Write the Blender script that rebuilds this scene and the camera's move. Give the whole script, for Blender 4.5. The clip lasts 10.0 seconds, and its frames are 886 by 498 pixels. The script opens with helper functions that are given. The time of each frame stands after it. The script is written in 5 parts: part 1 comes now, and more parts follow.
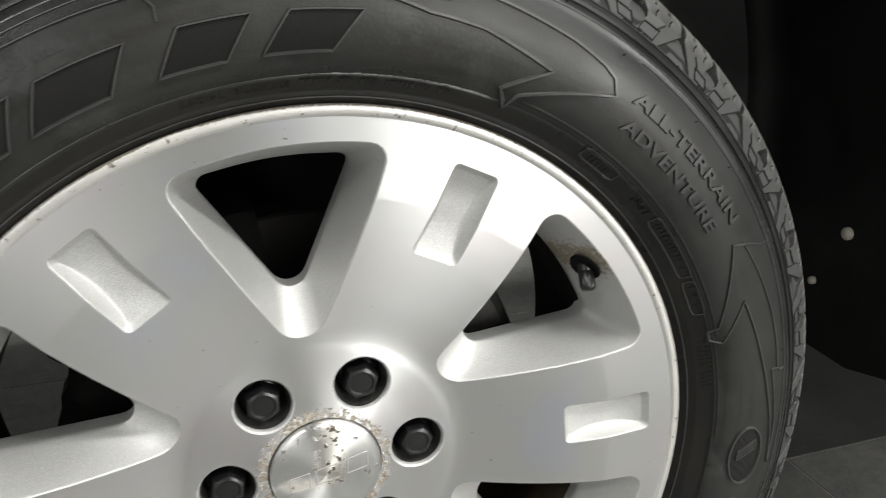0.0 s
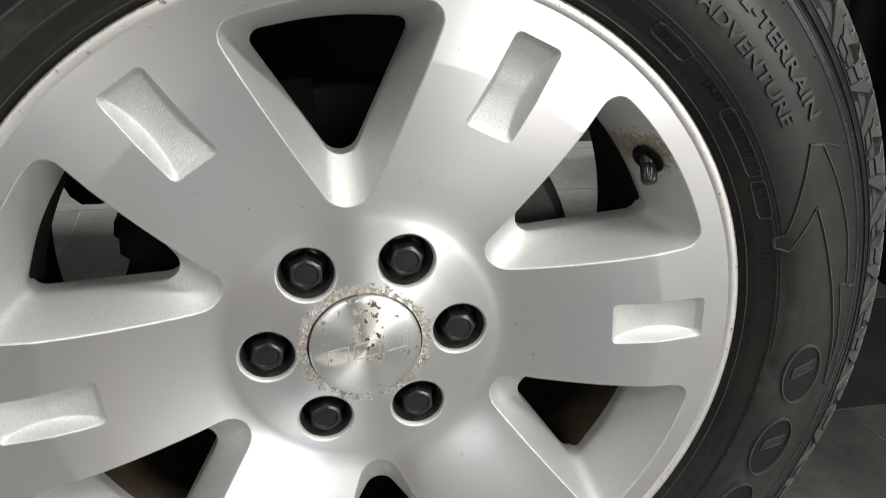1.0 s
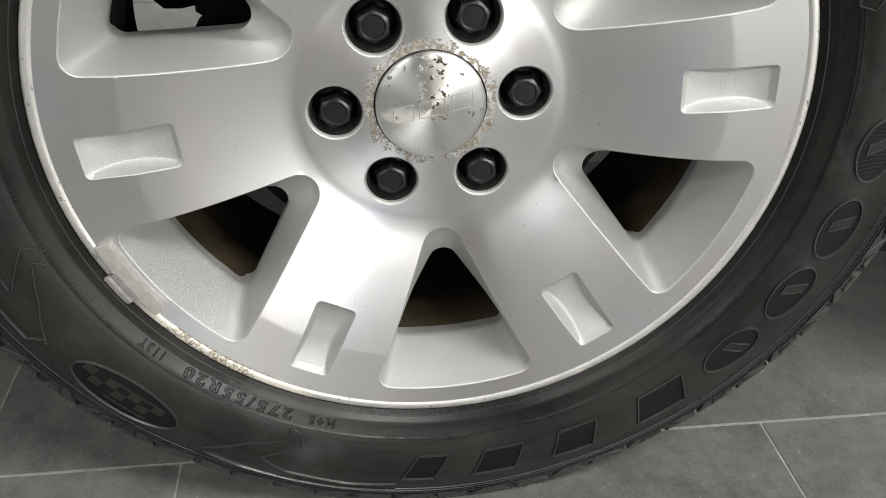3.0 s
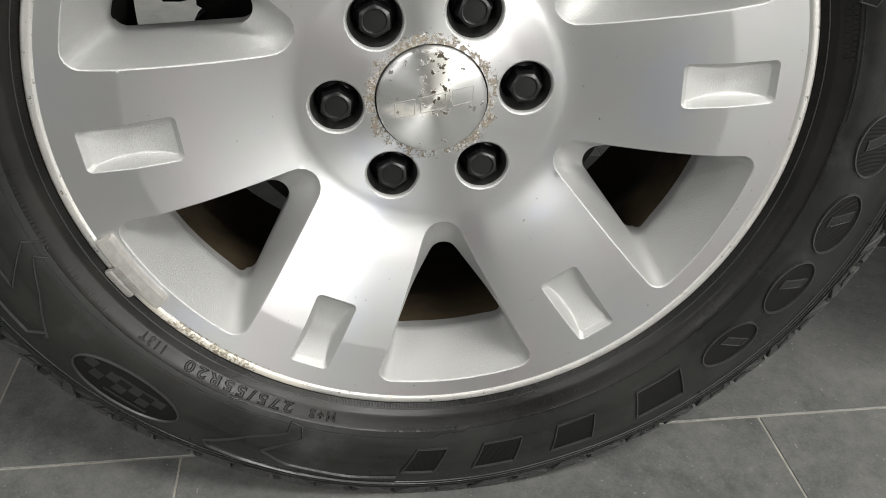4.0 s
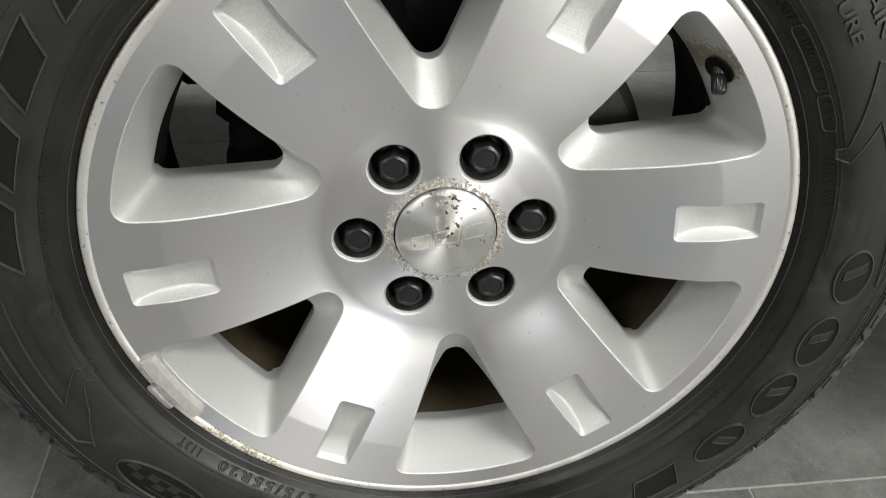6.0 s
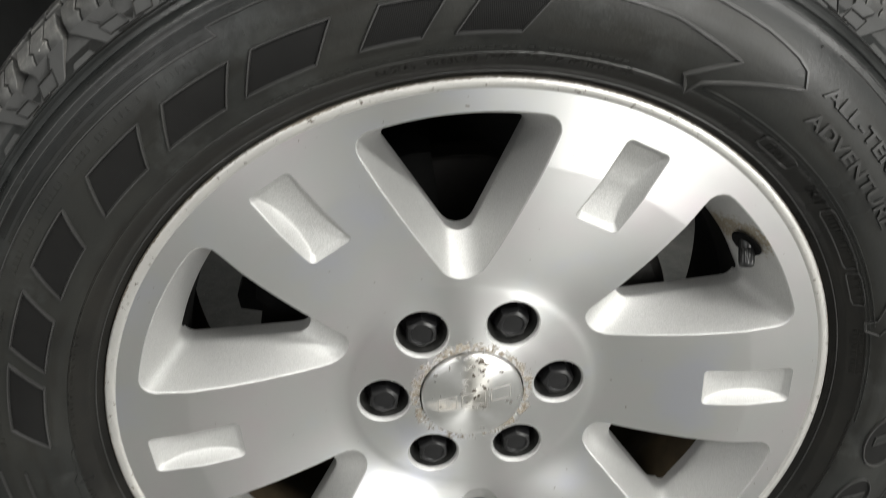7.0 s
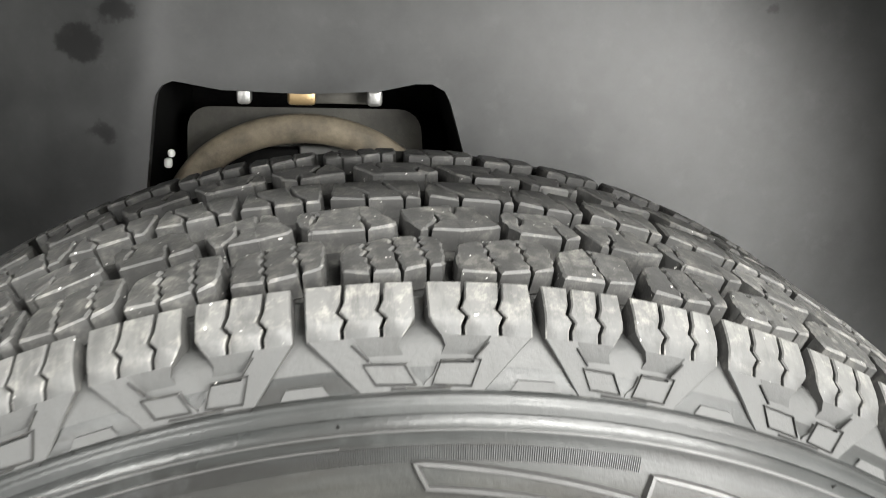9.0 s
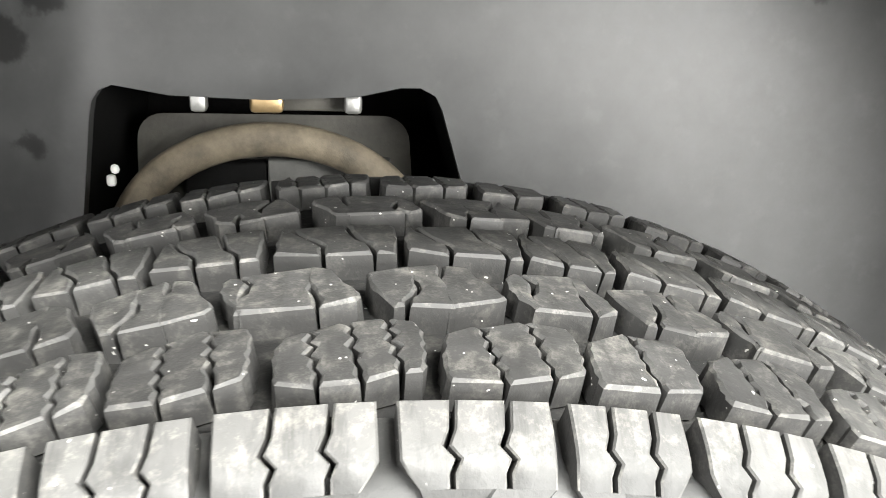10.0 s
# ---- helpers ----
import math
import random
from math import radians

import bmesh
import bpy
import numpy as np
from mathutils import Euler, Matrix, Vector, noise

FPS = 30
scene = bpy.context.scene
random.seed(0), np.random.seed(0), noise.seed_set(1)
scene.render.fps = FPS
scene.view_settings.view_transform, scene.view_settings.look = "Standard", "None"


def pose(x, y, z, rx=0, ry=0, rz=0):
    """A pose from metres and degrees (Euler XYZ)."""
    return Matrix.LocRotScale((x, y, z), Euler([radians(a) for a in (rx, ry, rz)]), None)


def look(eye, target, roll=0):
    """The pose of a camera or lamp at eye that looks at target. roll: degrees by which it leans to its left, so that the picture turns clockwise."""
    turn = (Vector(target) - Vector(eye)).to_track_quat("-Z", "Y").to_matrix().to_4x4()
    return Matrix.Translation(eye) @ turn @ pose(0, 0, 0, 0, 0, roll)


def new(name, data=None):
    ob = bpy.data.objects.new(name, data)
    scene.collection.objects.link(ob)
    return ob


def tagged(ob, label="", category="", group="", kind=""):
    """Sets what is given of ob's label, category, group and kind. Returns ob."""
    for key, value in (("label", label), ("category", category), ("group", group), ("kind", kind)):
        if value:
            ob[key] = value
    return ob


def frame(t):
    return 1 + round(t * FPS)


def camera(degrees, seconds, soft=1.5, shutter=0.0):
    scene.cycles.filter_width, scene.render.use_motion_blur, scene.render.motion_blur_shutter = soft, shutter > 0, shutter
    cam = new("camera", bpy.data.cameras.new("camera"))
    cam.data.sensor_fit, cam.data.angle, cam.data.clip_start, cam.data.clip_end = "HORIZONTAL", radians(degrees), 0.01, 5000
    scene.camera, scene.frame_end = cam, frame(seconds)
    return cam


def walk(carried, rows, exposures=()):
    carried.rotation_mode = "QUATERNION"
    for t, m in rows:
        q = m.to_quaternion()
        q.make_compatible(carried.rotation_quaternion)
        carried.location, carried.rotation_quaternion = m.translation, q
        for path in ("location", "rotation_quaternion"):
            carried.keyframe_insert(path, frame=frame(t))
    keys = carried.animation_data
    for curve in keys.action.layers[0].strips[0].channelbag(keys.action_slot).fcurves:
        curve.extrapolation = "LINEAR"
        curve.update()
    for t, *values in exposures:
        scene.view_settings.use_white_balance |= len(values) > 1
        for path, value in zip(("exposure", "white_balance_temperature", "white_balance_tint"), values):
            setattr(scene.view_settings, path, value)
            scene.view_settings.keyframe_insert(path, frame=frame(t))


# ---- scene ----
cam = camera(55.9, 10.0, soft=0.85, shutter=0.3)
PATH = [
    (0, (-0.074, -0.514, 0.751), (0.491, 1.268, 0.041), 0.3),
    (0.2, (-0.0938, -0.5143, 0.7406), (0.47, 1.272, 0.04), 0.1),
    (0.5, (-0.07, -0.512, 0.731), (0.369, 1.281, -0.039), 0.7),
    (1, (-0.058, -0.518, 0.705), (0.327, 1.254, -0.137), 2.6),
    (1.5, (-0.049, -0.524, 0.676), (0.313, 1.227, -0.221), 3.2),
    (2, (-0.045, -0.534, 0.645), (0.244, 1.187, -0.333), 2.7),
    (2.5, (-0.053, -0.555, 0.626), (0.165, 1.132, -0.427), 2.0),
    (3, (-0.05, -0.568, 0.631), (0.133, 1.098, -0.46), 1.7),
    (4.3, (-0.053, -0.569, 0.633), (0.137, 1.089, -0.471), 2.0),
    (4.5, (-0.045, -0.569, 0.641), (0.105, 1.095, -0.46), 1.5),
    (5, (-0.042, -0.568, 0.684), (0.11, 1.088, -0.427), 1.5),
    (5.2, (-0.04, -0.569, 0.701), (0.102, 1.075, -0.428), 1.6),
    (6.3, (-0.067, -0.547, 0.772), (0.12, 1.101, -0.346), 1.8),
    (6.5, (-0.062, -0.536, 0.791), (0.101, 1.104, -0.342), 1.8),
    (6.8, (-0.0903, -0.5229, 0.813), (0.119, 1.144, -0.272), 1.7),
    (7, (-0.081, -0.515, 0.817), (0.101, 1.208, -0.182), 1.9),
    (7.5, (-0.074, -0.482, 0.844), (0.124, 1.299, -0.043), 2.0),
    (8, (-0.077, -0.451, 0.855), (0.138, 1.38, 0.08), 2.0),
    (8.3, (-0.0578, -0.4035, 0.8632), (0.17, 1.454, 0.158), 2.1),
    (8.5, (-0.05, -0.37, 0.873), (0.183, 1.497, 0.196), 2.1),
    (8.8, (-0.0411, -0.3185, 0.8875), (0.199, 1.551, 0.217), 2.5),
    (9, (-0.03, -0.289, 0.893), (0.213, 1.579, 0.221), 2.3),
    (9.2, (-0.0245, -0.2653, 0.897), (0.215, 1.602, 0.223), 2.2),
    (9.5, (-0.026, -0.242, 0.902), (0.219, 1.625, 0.228), 2.3),
    (10, (-0.014, -0.189, 0.884), (0.237, 1.674, 0.201), 2.3),
]
EXPOSURES = [(0, -0.32), (0.5, -0.48), (1.2, -0.45), (2.2, -0.61), (5.0, -0.61), (6.5, -0.44), (7.4, -0.32), (8.0, 0.02), (8.5, 0.7), (9.0, 1.47), (9.5, 1.76), (10, 1.88)]
walk(cam, [(t, look(eye, target, roll)) for t, eye, target, roll in PATH], EXPOSURES)

# ---- world and light ----
world = bpy.data.worlds.new("world")
scene.world = world
world.use_nodes = True
world.node_tree.nodes["Background"].inputs[0].default_value = (0.8, 0.85, 0.9, 1)
world.node_tree.nodes["Background"].inputs[1].default_value = 0.02


def panel_light(name, x, y, z, sx, sy, watts, tilt=(0, 0, 0), colour=(1.0, 0.995, 0.955)):
    lamp = bpy.data.lights.new(name, "AREA")
    lamp.shape, lamp.size, lamp.size_y, lamp.energy, lamp.color = "RECTANGLE", sx, sy, watts, colour
    ob = new(name, lamp)
    ob.matrix_world = pose(x, y, z, *tilt)
    return ob


CEIL = 3.0
# long ceiling fixtures in front of and behind the vehicle
LAMPS = [(1.60, -1.6, 2.5, 0.30, 215), (-2.3, -2.3, 1.8, 0.30, 82), (1.2, -4.6, 2.5, 0.30, 75), (0.3, 2.40, 3.0, 0.30, 220)]
for x, y, sx, sy, watts in LAMPS:
    panel_light("ceiling_lamp", x, y, CEIL - 0.07, sx, sy, watts)
# unseen area lamps: two sources implied by the wheel's highlights, one added side fill
panel_light("front_right_source", 2.72, -5.85, 1.55, 5.3, 2.2, 745, (90, 0, 20), (1.0, 0.99, 0.955))
panel_light("front_left_source", -3.0, -5.9, 1.60, 3.4, 2.2, 110, (90, 0, -14), (1.0, 0.985, 0.97))
panel_light("side_fill", -4.9, -3.2, 1.35, 2.4, 1.7, 15, (90, 0, -90), (0.93, 0.97, 1.0))

# ---- materials ----


def mat(name):
    m = bpy.data.materials.new(name)
    m.use_nodes = True
    return m, m.node_tree, m.node_tree.nodes["Principled BSDF"]


def link(nt, a, b):
    nt.links.new(a, b)


def coords(nt):
    return nt.nodes.new("ShaderNodeTexCoord").outputs["Object"]


def noise_node(nt, scale, detail=4.0, rough=0.6, vec=None):
    n = nt.nodes.new("ShaderNodeTexNoise")
    n.inputs["Scale"].default_value, n.inputs["Detail"].default_value, n.inputs["Roughness"].default_value = scale, detail, rough
    link(nt, vec if vec else coords(nt), n.inputs["Vector"])
    return n.outputs["Fac"]


def ramp(nt, fac, stops):
    r = nt.nodes.new("ShaderNodeValToRGB")
    while len(r.color_ramp.elements) < len(stops):
        r.color_ramp.elements.new(0.5)
    for e, (p, c) in zip(r.color_ramp.elements, stops):
        e.position, e.color = p, (c if len(c) == 4 else (*c, 1))
    link(nt, fac, r.inputs[0])
    return r.outputs[0]


def grey(v):
    return (v, v, v)


def math_node(nt, op, a, b=None, c=None):
    n = nt.nodes.new("ShaderNodeMath")
    n.operation = op
    for i, v in enumerate((a, b, c)):
        if v is None:
            continue
        if isinstance(v, (int, float)):
            n.inputs[i].default_value = v
        else:
            link(nt, v, n.inputs[i])
    return n.outputs[0]


def mix(nt, fac, a, b):
    n = nt.nodes.new("ShaderNodeMix")
    n.data_type = "RGBA"
    for i, v in ((0, fac), (6, a), (7, b)):
        if isinstance(v, (int, float)):
            n.inputs[i].default_value = v
        elif isinstance(v, tuple):
            n.inputs[i].default_value = (*v, 1)
        else:
            link(nt, v, n.inputs[i])
    return n.outputs[2]


def bump(nt, bsdf, height, strength=0.3, dist=0.001, before=None):
    b = nt.nodes.new("ShaderNodeBump")
    b.inputs["Strength"].default_value, b.inputs["Distance"].default_value = strength, dist
    link(nt, height, b.inputs["Height"])
    if before:
        link(nt, before, b.inputs["Normal"])
    link(nt, b.outputs[0], bsdf.inputs["Normal"])
    return b.outputs[0]


def polar(nt):
    """Radius from the wheel's axle and angle round it, from object coordinates (the wheel's parts lie round the axle)."""
    sep = nt.nodes.new("ShaderNodeSeparateXYZ")
    link(nt, coords(nt), sep.inputs[0])
    x, z = sep.outputs[0], sep.outputs[2]
    r = math_node(nt, "SQRT", math_node(nt, "ADD", math_node(nt, "MULTIPLY", x, x), math_node(nt, "MULTIPLY", z, z)))
    return r, math_node(nt, "ARCTAN2", z, x), sep.outputs[1]


def band(nt, v, lo, hi, soft):
    """1 between lo and hi, fading over soft."""
    a = nt.nodes.new("ShaderNodeMapRange")
    link(nt, v, a.inputs[0])
    a.inputs[1].default_value, a.inputs[2].default_value = lo - soft, lo
    b = nt.nodes.new("ShaderNodeMapRange")
    link(nt, v, b.inputs[0])
    b.inputs[1].default_value, b.inputs[2].default_value = hi + soft, hi
    return math_node(nt, "MULTIPLY", a.outputs[0], b.outputs[0])


def combine(nt, x, y, z):
    c = nt.nodes.new("ShaderNodeCombineXYZ")
    for i, v in enumerate((x, y, z)):
        if isinstance(v, (int, float)):
            c.inputs[i].default_value = v
        else:
            link(nt, v, c.inputs[i])
    return c.outputs[0]


def machined():
    m, nt, b = mat("machined_aluminium")
    r, a, y = polar(nt)
    rings = noise_node(nt, 1.0, 2.0, 0.7, combine(nt, math_node(nt, "MULTIPLY", r, 2600.0), math_node(nt, "MULTIPLY", a, 3.0), 0.0))
    blot = noise_node(nt, 9.0, 3.0)
    b.inputs["Metallic"].default_value = 1.0
    base = ramp(nt, blot, [(0.28, (0.87, 0.80, 0.83)), (0.42, (0.85, 0.832, 0.84)), (0.55, (0.835, 0.842, 0.838)), (0.70, (0.81, 0.825, 0.90))])
    # corroded, dusty crust round the centre cap
    crumb = noise_node(nt, 330.0, 6.0, 0.8)
    wide = noise_node(nt, 45.0, 2.0)
    lim = math_node(nt, "ADD", 0.0405, math_node(nt, "MULTIPLY", wide, 0.0125))
    near = math_node(nt, "LESS_THAN", math_node(nt, "ADD", r, math_node(nt, "MULTIPLY", crumb, 0.020)), math_node(nt, "ADD", lim, 0.0115))
    bits = ramp(nt, noise_node(nt, 260.0, 4.0, 0.75), [(0.0, grey(0)), (0.46, grey(0)), (0.54, grey(1))])
    near = math_node(nt, "MULTIPLY", near, bits)
    crust = mix(nt, ramp(nt, crumb, [(0.35, grey(0)), (0.65, grey(1))]), (0.13, 0.10, 0.07), (0.44, 0.395, 0.325))
    # corroded patch of the outer edge beside the weight
    edge = math_node(nt, "MULTIPLY", band(nt, a, -2.42, -2.10, 0.05), math_node(nt, "GREATER_THAN", math_node(nt, "ADD", r, math_node(nt, "MULTIPLY", crumb, 0.008)), 0.2662))
    near = math_node(nt, "MAXIMUM", near, math_node(nt, "MULTIPLY", edge, bits))
    specks = ramp(nt, noise_node(nt, 300.0, 1.0), [(0.0, grey(0)), (0.785, grey(0)), (0.80, grey(1))])
    col = mix(nt, near, base, crust)
    col = mix(nt, math_node(nt, "MULTIPLY", specks, 0.7), col, (0.25, 0.2, 0.15))
    link(nt, col, b.inputs["Base Color"])
    link(nt, math_node(nt, "SUBTRACT", 1.0, math_node(nt, "MULTIPLY", near, 0.85)), b.inputs["Metallic"])
    rough = math_node(nt, "ADD", 0.28, math_node(nt, "MULTIPLY", blot, 0.012))
    link(nt, math_node(nt, "ADD", rough, math_node(nt, "MULTIPLY", near, 0.4)), b.inputs["Roughness"])
    b.inputs["Anisotropic"].default_value = 0.95
    b.inputs["Anisotropic Rotation"].default_value = 0.25
    t = nt.nodes.new("ShaderNodeTangent")
    t.direction_type, t.axis = "RADIAL", "Y"
    link(nt, t.outputs[0], b.inputs["Tangent"])
    one = bump(nt, b, rings, 0.10, 0.0003)
    bump(nt, b, math_node(nt, "MULTIPLY", crumb, near), 0.9, 0.0015, one)
    return m


def silver_paint():
    m, nt, b = mat("silver_paint")
    sep = nt.nodes.new("ShaderNodeSeparateXYZ")
    link(nt, coords(nt), sep.inputs[0])
    dx, dz = math_node(nt, "SUBTRACT", sep.outputs[0], 0.187), math_node(nt, "SUBTRACT", sep.outputs[2], 0.145)
    dist = math_node(nt, "SQRT", math_node(nt, "ADD", math_node(nt, "MULTIPLY", dx, dx), math_node(nt, "MULTIPLY", dz, dz)))
    spill = math_node(nt, "MULTIPLY", ramp(nt, math_node(nt, "ADD", math_node(nt, "MULTIPLY", band(nt, dist, -1.0, 0.010, 0.020), 0.30), noise_node(nt, 230.0, 5.0, 0.75)), [(0.0, grey(0)), (0.72, grey(0)), (0.76, grey(1))]), 1.0)
    fine = noise_node(nt, 1100.0, 3.0, 0.8)
    mid = noise_node(nt, 30.0, 4.0)
    flake = ramp(nt, noise_node(nt, 1500.0, 1.0), [(0.35, (0.36, 0.36, 0.355)), (0.65, (0.60, 0.60, 0.59))])
    col = mix(nt, 0.45, flake, mix(nt, mid, (0.45, 0.45, 0.44), (0.53, 0.53, 0.52)))
    grit = ramp(nt, noise_node(nt, 300.0, 2.0), [(0.0, grey(0)), (0.73, grey(0)), (0.78, grey(1))])
    col = mix(nt, math_node(nt, "MULTIPLY", grit, 0.35), col, (0.30, 0.27, 0.22))
    col = mix(nt, spill, col, mix(nt, noise_node(nt, 500.0, 2.0), (0.14, 0.105, 0.06), (0.46, 0.41, 0.32)))
    link(nt, col, b.inputs["Base Color"])
    b.inputs["Metallic"].default_value = 0.60
    link(nt, math_node(nt, "ADD", 0.36, math_node(nt, "MULTIPLY", fine, 0.16)), b.inputs["Roughness"])
    bump(nt, b, fine, 0.45, 0.0011)
    return m


def lip_metal():
    m, nt, b = mat("weathered_lip")
    r, a, y = polar(nt)
    n1 = noise_node(nt, 60.0, 5.0, 0.7)
    n2 = noise_node(nt, 420.0, 4.0, 0.7)
    low = band(nt, a, -2.75, -1.2, 0.5)
    crust = math_node(nt, "MULTIPLY", ramp(nt, math_node(nt, "ADD", math_node(nt, "MULTIPLY", n1, 0.6), math_node(nt, "MULTIPLY", n2, 0.4)), [(0.0, grey(0)), (0.5, grey(0)), (0.6, grey(1))]), math_node(nt, "ADD", 0.15, math_node(nt, "MULTIPLY", low, 0.35)))
    spot = band(nt, a, -2.46, -2.17, 0.04)
    rust = math_node(nt, "MULTIPLY", spot, ramp(nt, math_node(nt, "ADD", math_node(nt, "MULTIPLY", n2, 0.5), math_node(nt, "MULTIPLY", n1, 0.5)), [(0.0, grey(0)), (0.49, grey(0)), (0.53, grey(1))]))
    col = mix(nt, crust, (0.60, 0.592, 0.57), (0.46, 0.43, 0.37))
    chalk = math_node(nt, "MULTIPLY", band(nt, a, -2.52, -2.0, 0.08), 0.8)
    col = mix(nt, chalk, col, (0.62, 0.58, 0.50))
    col = mix(nt, rust, col, mix(nt, n1, (0.10, 0.082, 0.055), (0.30, 0.265, 0.20)))
    pit = ramp(nt, noise_node(nt, 170.0, 5.0, 0.75), [(0.0, grey(0)), (0.61, grey(0)), (0.65, grey(1))])
    # ragged dirt where the lip meets the tyre
    ragged = math_node(nt, "ADD", math_node(nt, "MULTIPLY", noise_node(nt, 26.0, 2.0), 0.0032), math_node(nt, "MULTIPLY", noise_node(nt, 330.0, 4.0, 0.75), 0.0040))
    grime = math_node(nt, "MULTIPLY", math_node(nt, "GREATER_THAN", math_node(nt, "ADD", r, ragged), 0.2739), math_node(nt, "LESS_THAN", y, -0.0325))
    pit = math_node(nt, "MAXIMUM", pit, grime)
    col = mix(nt, math_node(nt, "MULTIPLY", pit, 0.85), col, (0.09, 0.068, 0.045))
    link(nt, col, b.inputs["Base Color"])
    link(nt, math_node(nt, "SUBTRACT", 0.75, math_node(nt, "MULTIPLY", math_node(nt, "MAXIMUM", math_node(nt, "MAXIMUM", crust, chalk), math_node(nt, "MAXIMUM", rust, grime)), 0.7)), b.inputs["Metallic"])
    link(nt, math_node(nt, "ADD", 0.38, math_node(nt, "MULTIPLY", crust, 0.3)), b.inputs["Roughness"])
    bump(nt, b, n2, 0.25, 0.0012)
    return m


def rubber(name, dark, light, rough, dust=0.0, hatch=False, shine=0.3, film=False, wear=False):
    m, nt, b = mat(name)
    n1 = noise_node(nt, 9.0, 5.0, 0.65)
    n2 = noise_node(nt, 380.0, 3.0, 0.7)
    col = mix(nt, n1, grey(dark), (light, light * 0.985, light * 0.95))
    haze = ramp(nt, noise_node(nt, 4.0, 6.0, 0.75), [(0.0, grey(0)), (0.45, grey(0)), (0.75, grey(1))])
    col = mix(nt, math_node(nt, "MULTIPLY", haze, 0.5), col, (light * 1.9, light * 1.9, light * 1.8))
    if film:
        # road film on the outer flank, up to the moulded line by the bead
        rr = polar(nt)[0]
        out = band(nt, rr, 0.2912, 0.40, 0.0012)
        soil = mix(nt, noise_node(nt, 14.0, 6.0, 0.7), (0.0074, 0.0082, 0.0081), (0.031, 0.0332, 0.0325))
        col = mix(nt, math_node(nt, "MULTIPLY", out, 0.62), col, soil)
        # wiped, darker streaks that run round the tyre, and pale dried splashes
        streak = noise_node(nt, 1.0, 5.0, 0.65, combine(nt, math_node(nt, "MULTIPLY", rr, 90.0), math_node(nt, "MULTIPLY", polar(nt)[1], 2.6), 0.0))
        col = mix(nt, math_node(nt, "MULTIPLY", ramp(nt, streak, [(0.0, grey(0)), (0.50, grey(0)), (0.62, grey(1))]), 0.8), col, (0.008, 0.0078, 0.0072))
        # dried brown mud film on the inner flank
        mud = math_node(nt, "MULTIPLY", band(nt, rr, 0.276, 0.338, 0.012), ramp(nt, noise_node(nt, 7.0, 7.0, 0.72), [(0.0, grey(0.15)), (0.42, grey(0.25)), (0.60, grey(1))]))
        col = mix(nt, math_node(nt, "MULTIPLY", mud, 0.36), col, mix(nt, noise_node(nt, 60.0, 5.0, 0.75), (0.010, 0.0092, 0.0066), (0.034, 0.0315, 0.0245)))
        splash = ramp(nt, noise_node(nt, 11.0, 7.0, 0.75), [(0.0, grey(0)), (0.56, grey(0)), (0.72, grey(1))])
        col = mix(nt, math_node(nt, "MULTIPLY", math_node(nt, "MULTIPLY", splash, out), 0.36), col, (0.070, 0.074, 0.073))
    if dust:
        sp = ramp(nt, noise_node(nt, 130.0, 6.0, 0.8), [(0.0, grey(0)), (0.5, grey(0)), (0.72, grey(1))])
        chip = ramp(nt, noise_node(nt, 420.0, 1.0), [(0.0, grey(0)), (0.765, grey(0)), (0.775, grey(1))])
        col = mix(nt, math_node(nt, "MULTIPLY", sp, dust), col, (0.34, 0.325, 0.29))
        col = mix(nt, math_node(nt, "MULTIPLY", chip, min(1.0, dust * 4)), col, (0.6, 0.59, 0.56))
    if dust:
        vary = nt.nodes.new("ShaderNodeObjectInfo")
        hs = nt.nodes.new("ShaderNodeHueSaturation")
        link(nt, col, hs.inputs["Color"])
        link(nt, math_node(nt, "ADD", 0.72, math_node(nt, "MULTIPLY", vary.outputs["Random"], 0.45)), hs.inputs["Value"])
        col = hs.outputs[0]
    if wear:
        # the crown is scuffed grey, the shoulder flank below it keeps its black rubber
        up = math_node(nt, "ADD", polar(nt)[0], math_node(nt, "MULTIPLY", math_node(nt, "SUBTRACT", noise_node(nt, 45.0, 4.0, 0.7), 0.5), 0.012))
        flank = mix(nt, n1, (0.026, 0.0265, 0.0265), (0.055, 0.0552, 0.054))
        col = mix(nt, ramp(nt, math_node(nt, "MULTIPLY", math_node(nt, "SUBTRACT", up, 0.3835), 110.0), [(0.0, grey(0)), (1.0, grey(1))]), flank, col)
        # smudges and rubbed streaks across the blocks
        rubbed = noise_node(nt, 1.0, 6.0, 0.72, combine(nt, math_node(nt, "MULTIPLY", polar(nt)[1], 60.0), math_node(nt, "MULTIPLY", polar(nt)[2], 26.0), math_node(nt, "MULTIPLY", polar(nt)[0], 40.0)))
        col = mix(nt, math_node(nt, "MULTIPLY", ramp(nt, rubbed, [(0.0, grey(0)), (0.48, grey(0)), (0.64, grey(1))]), 0.55), col, (dark * 0.8, dark * 0.8, dark * 0.78))
    link(nt, col, b.inputs["Base Color"])
    patch = ramp(nt, noise_node(nt, 7.0, 5.0, 0.6), [(0.38, grey(0)), (0.62, grey(1))])
    rf = math_node(nt, "ADD", rough - 0.07, math_node(nt, "MULTIPLY", patch, 0.2))
    if film:
        # smooth polished moulding under the shoulder
        gloss = band(nt, rr, 0.3526, 0.3605, 0.0006)
        rf = math_node(nt, "SUBTRACT", rf, math_node(nt, "MULTIPLY", gloss, 0.07))
    link(nt, rf, b.inputs["Roughness"])
    b.inputs["Specular IOR Level"].default_value = shine
    h = n2
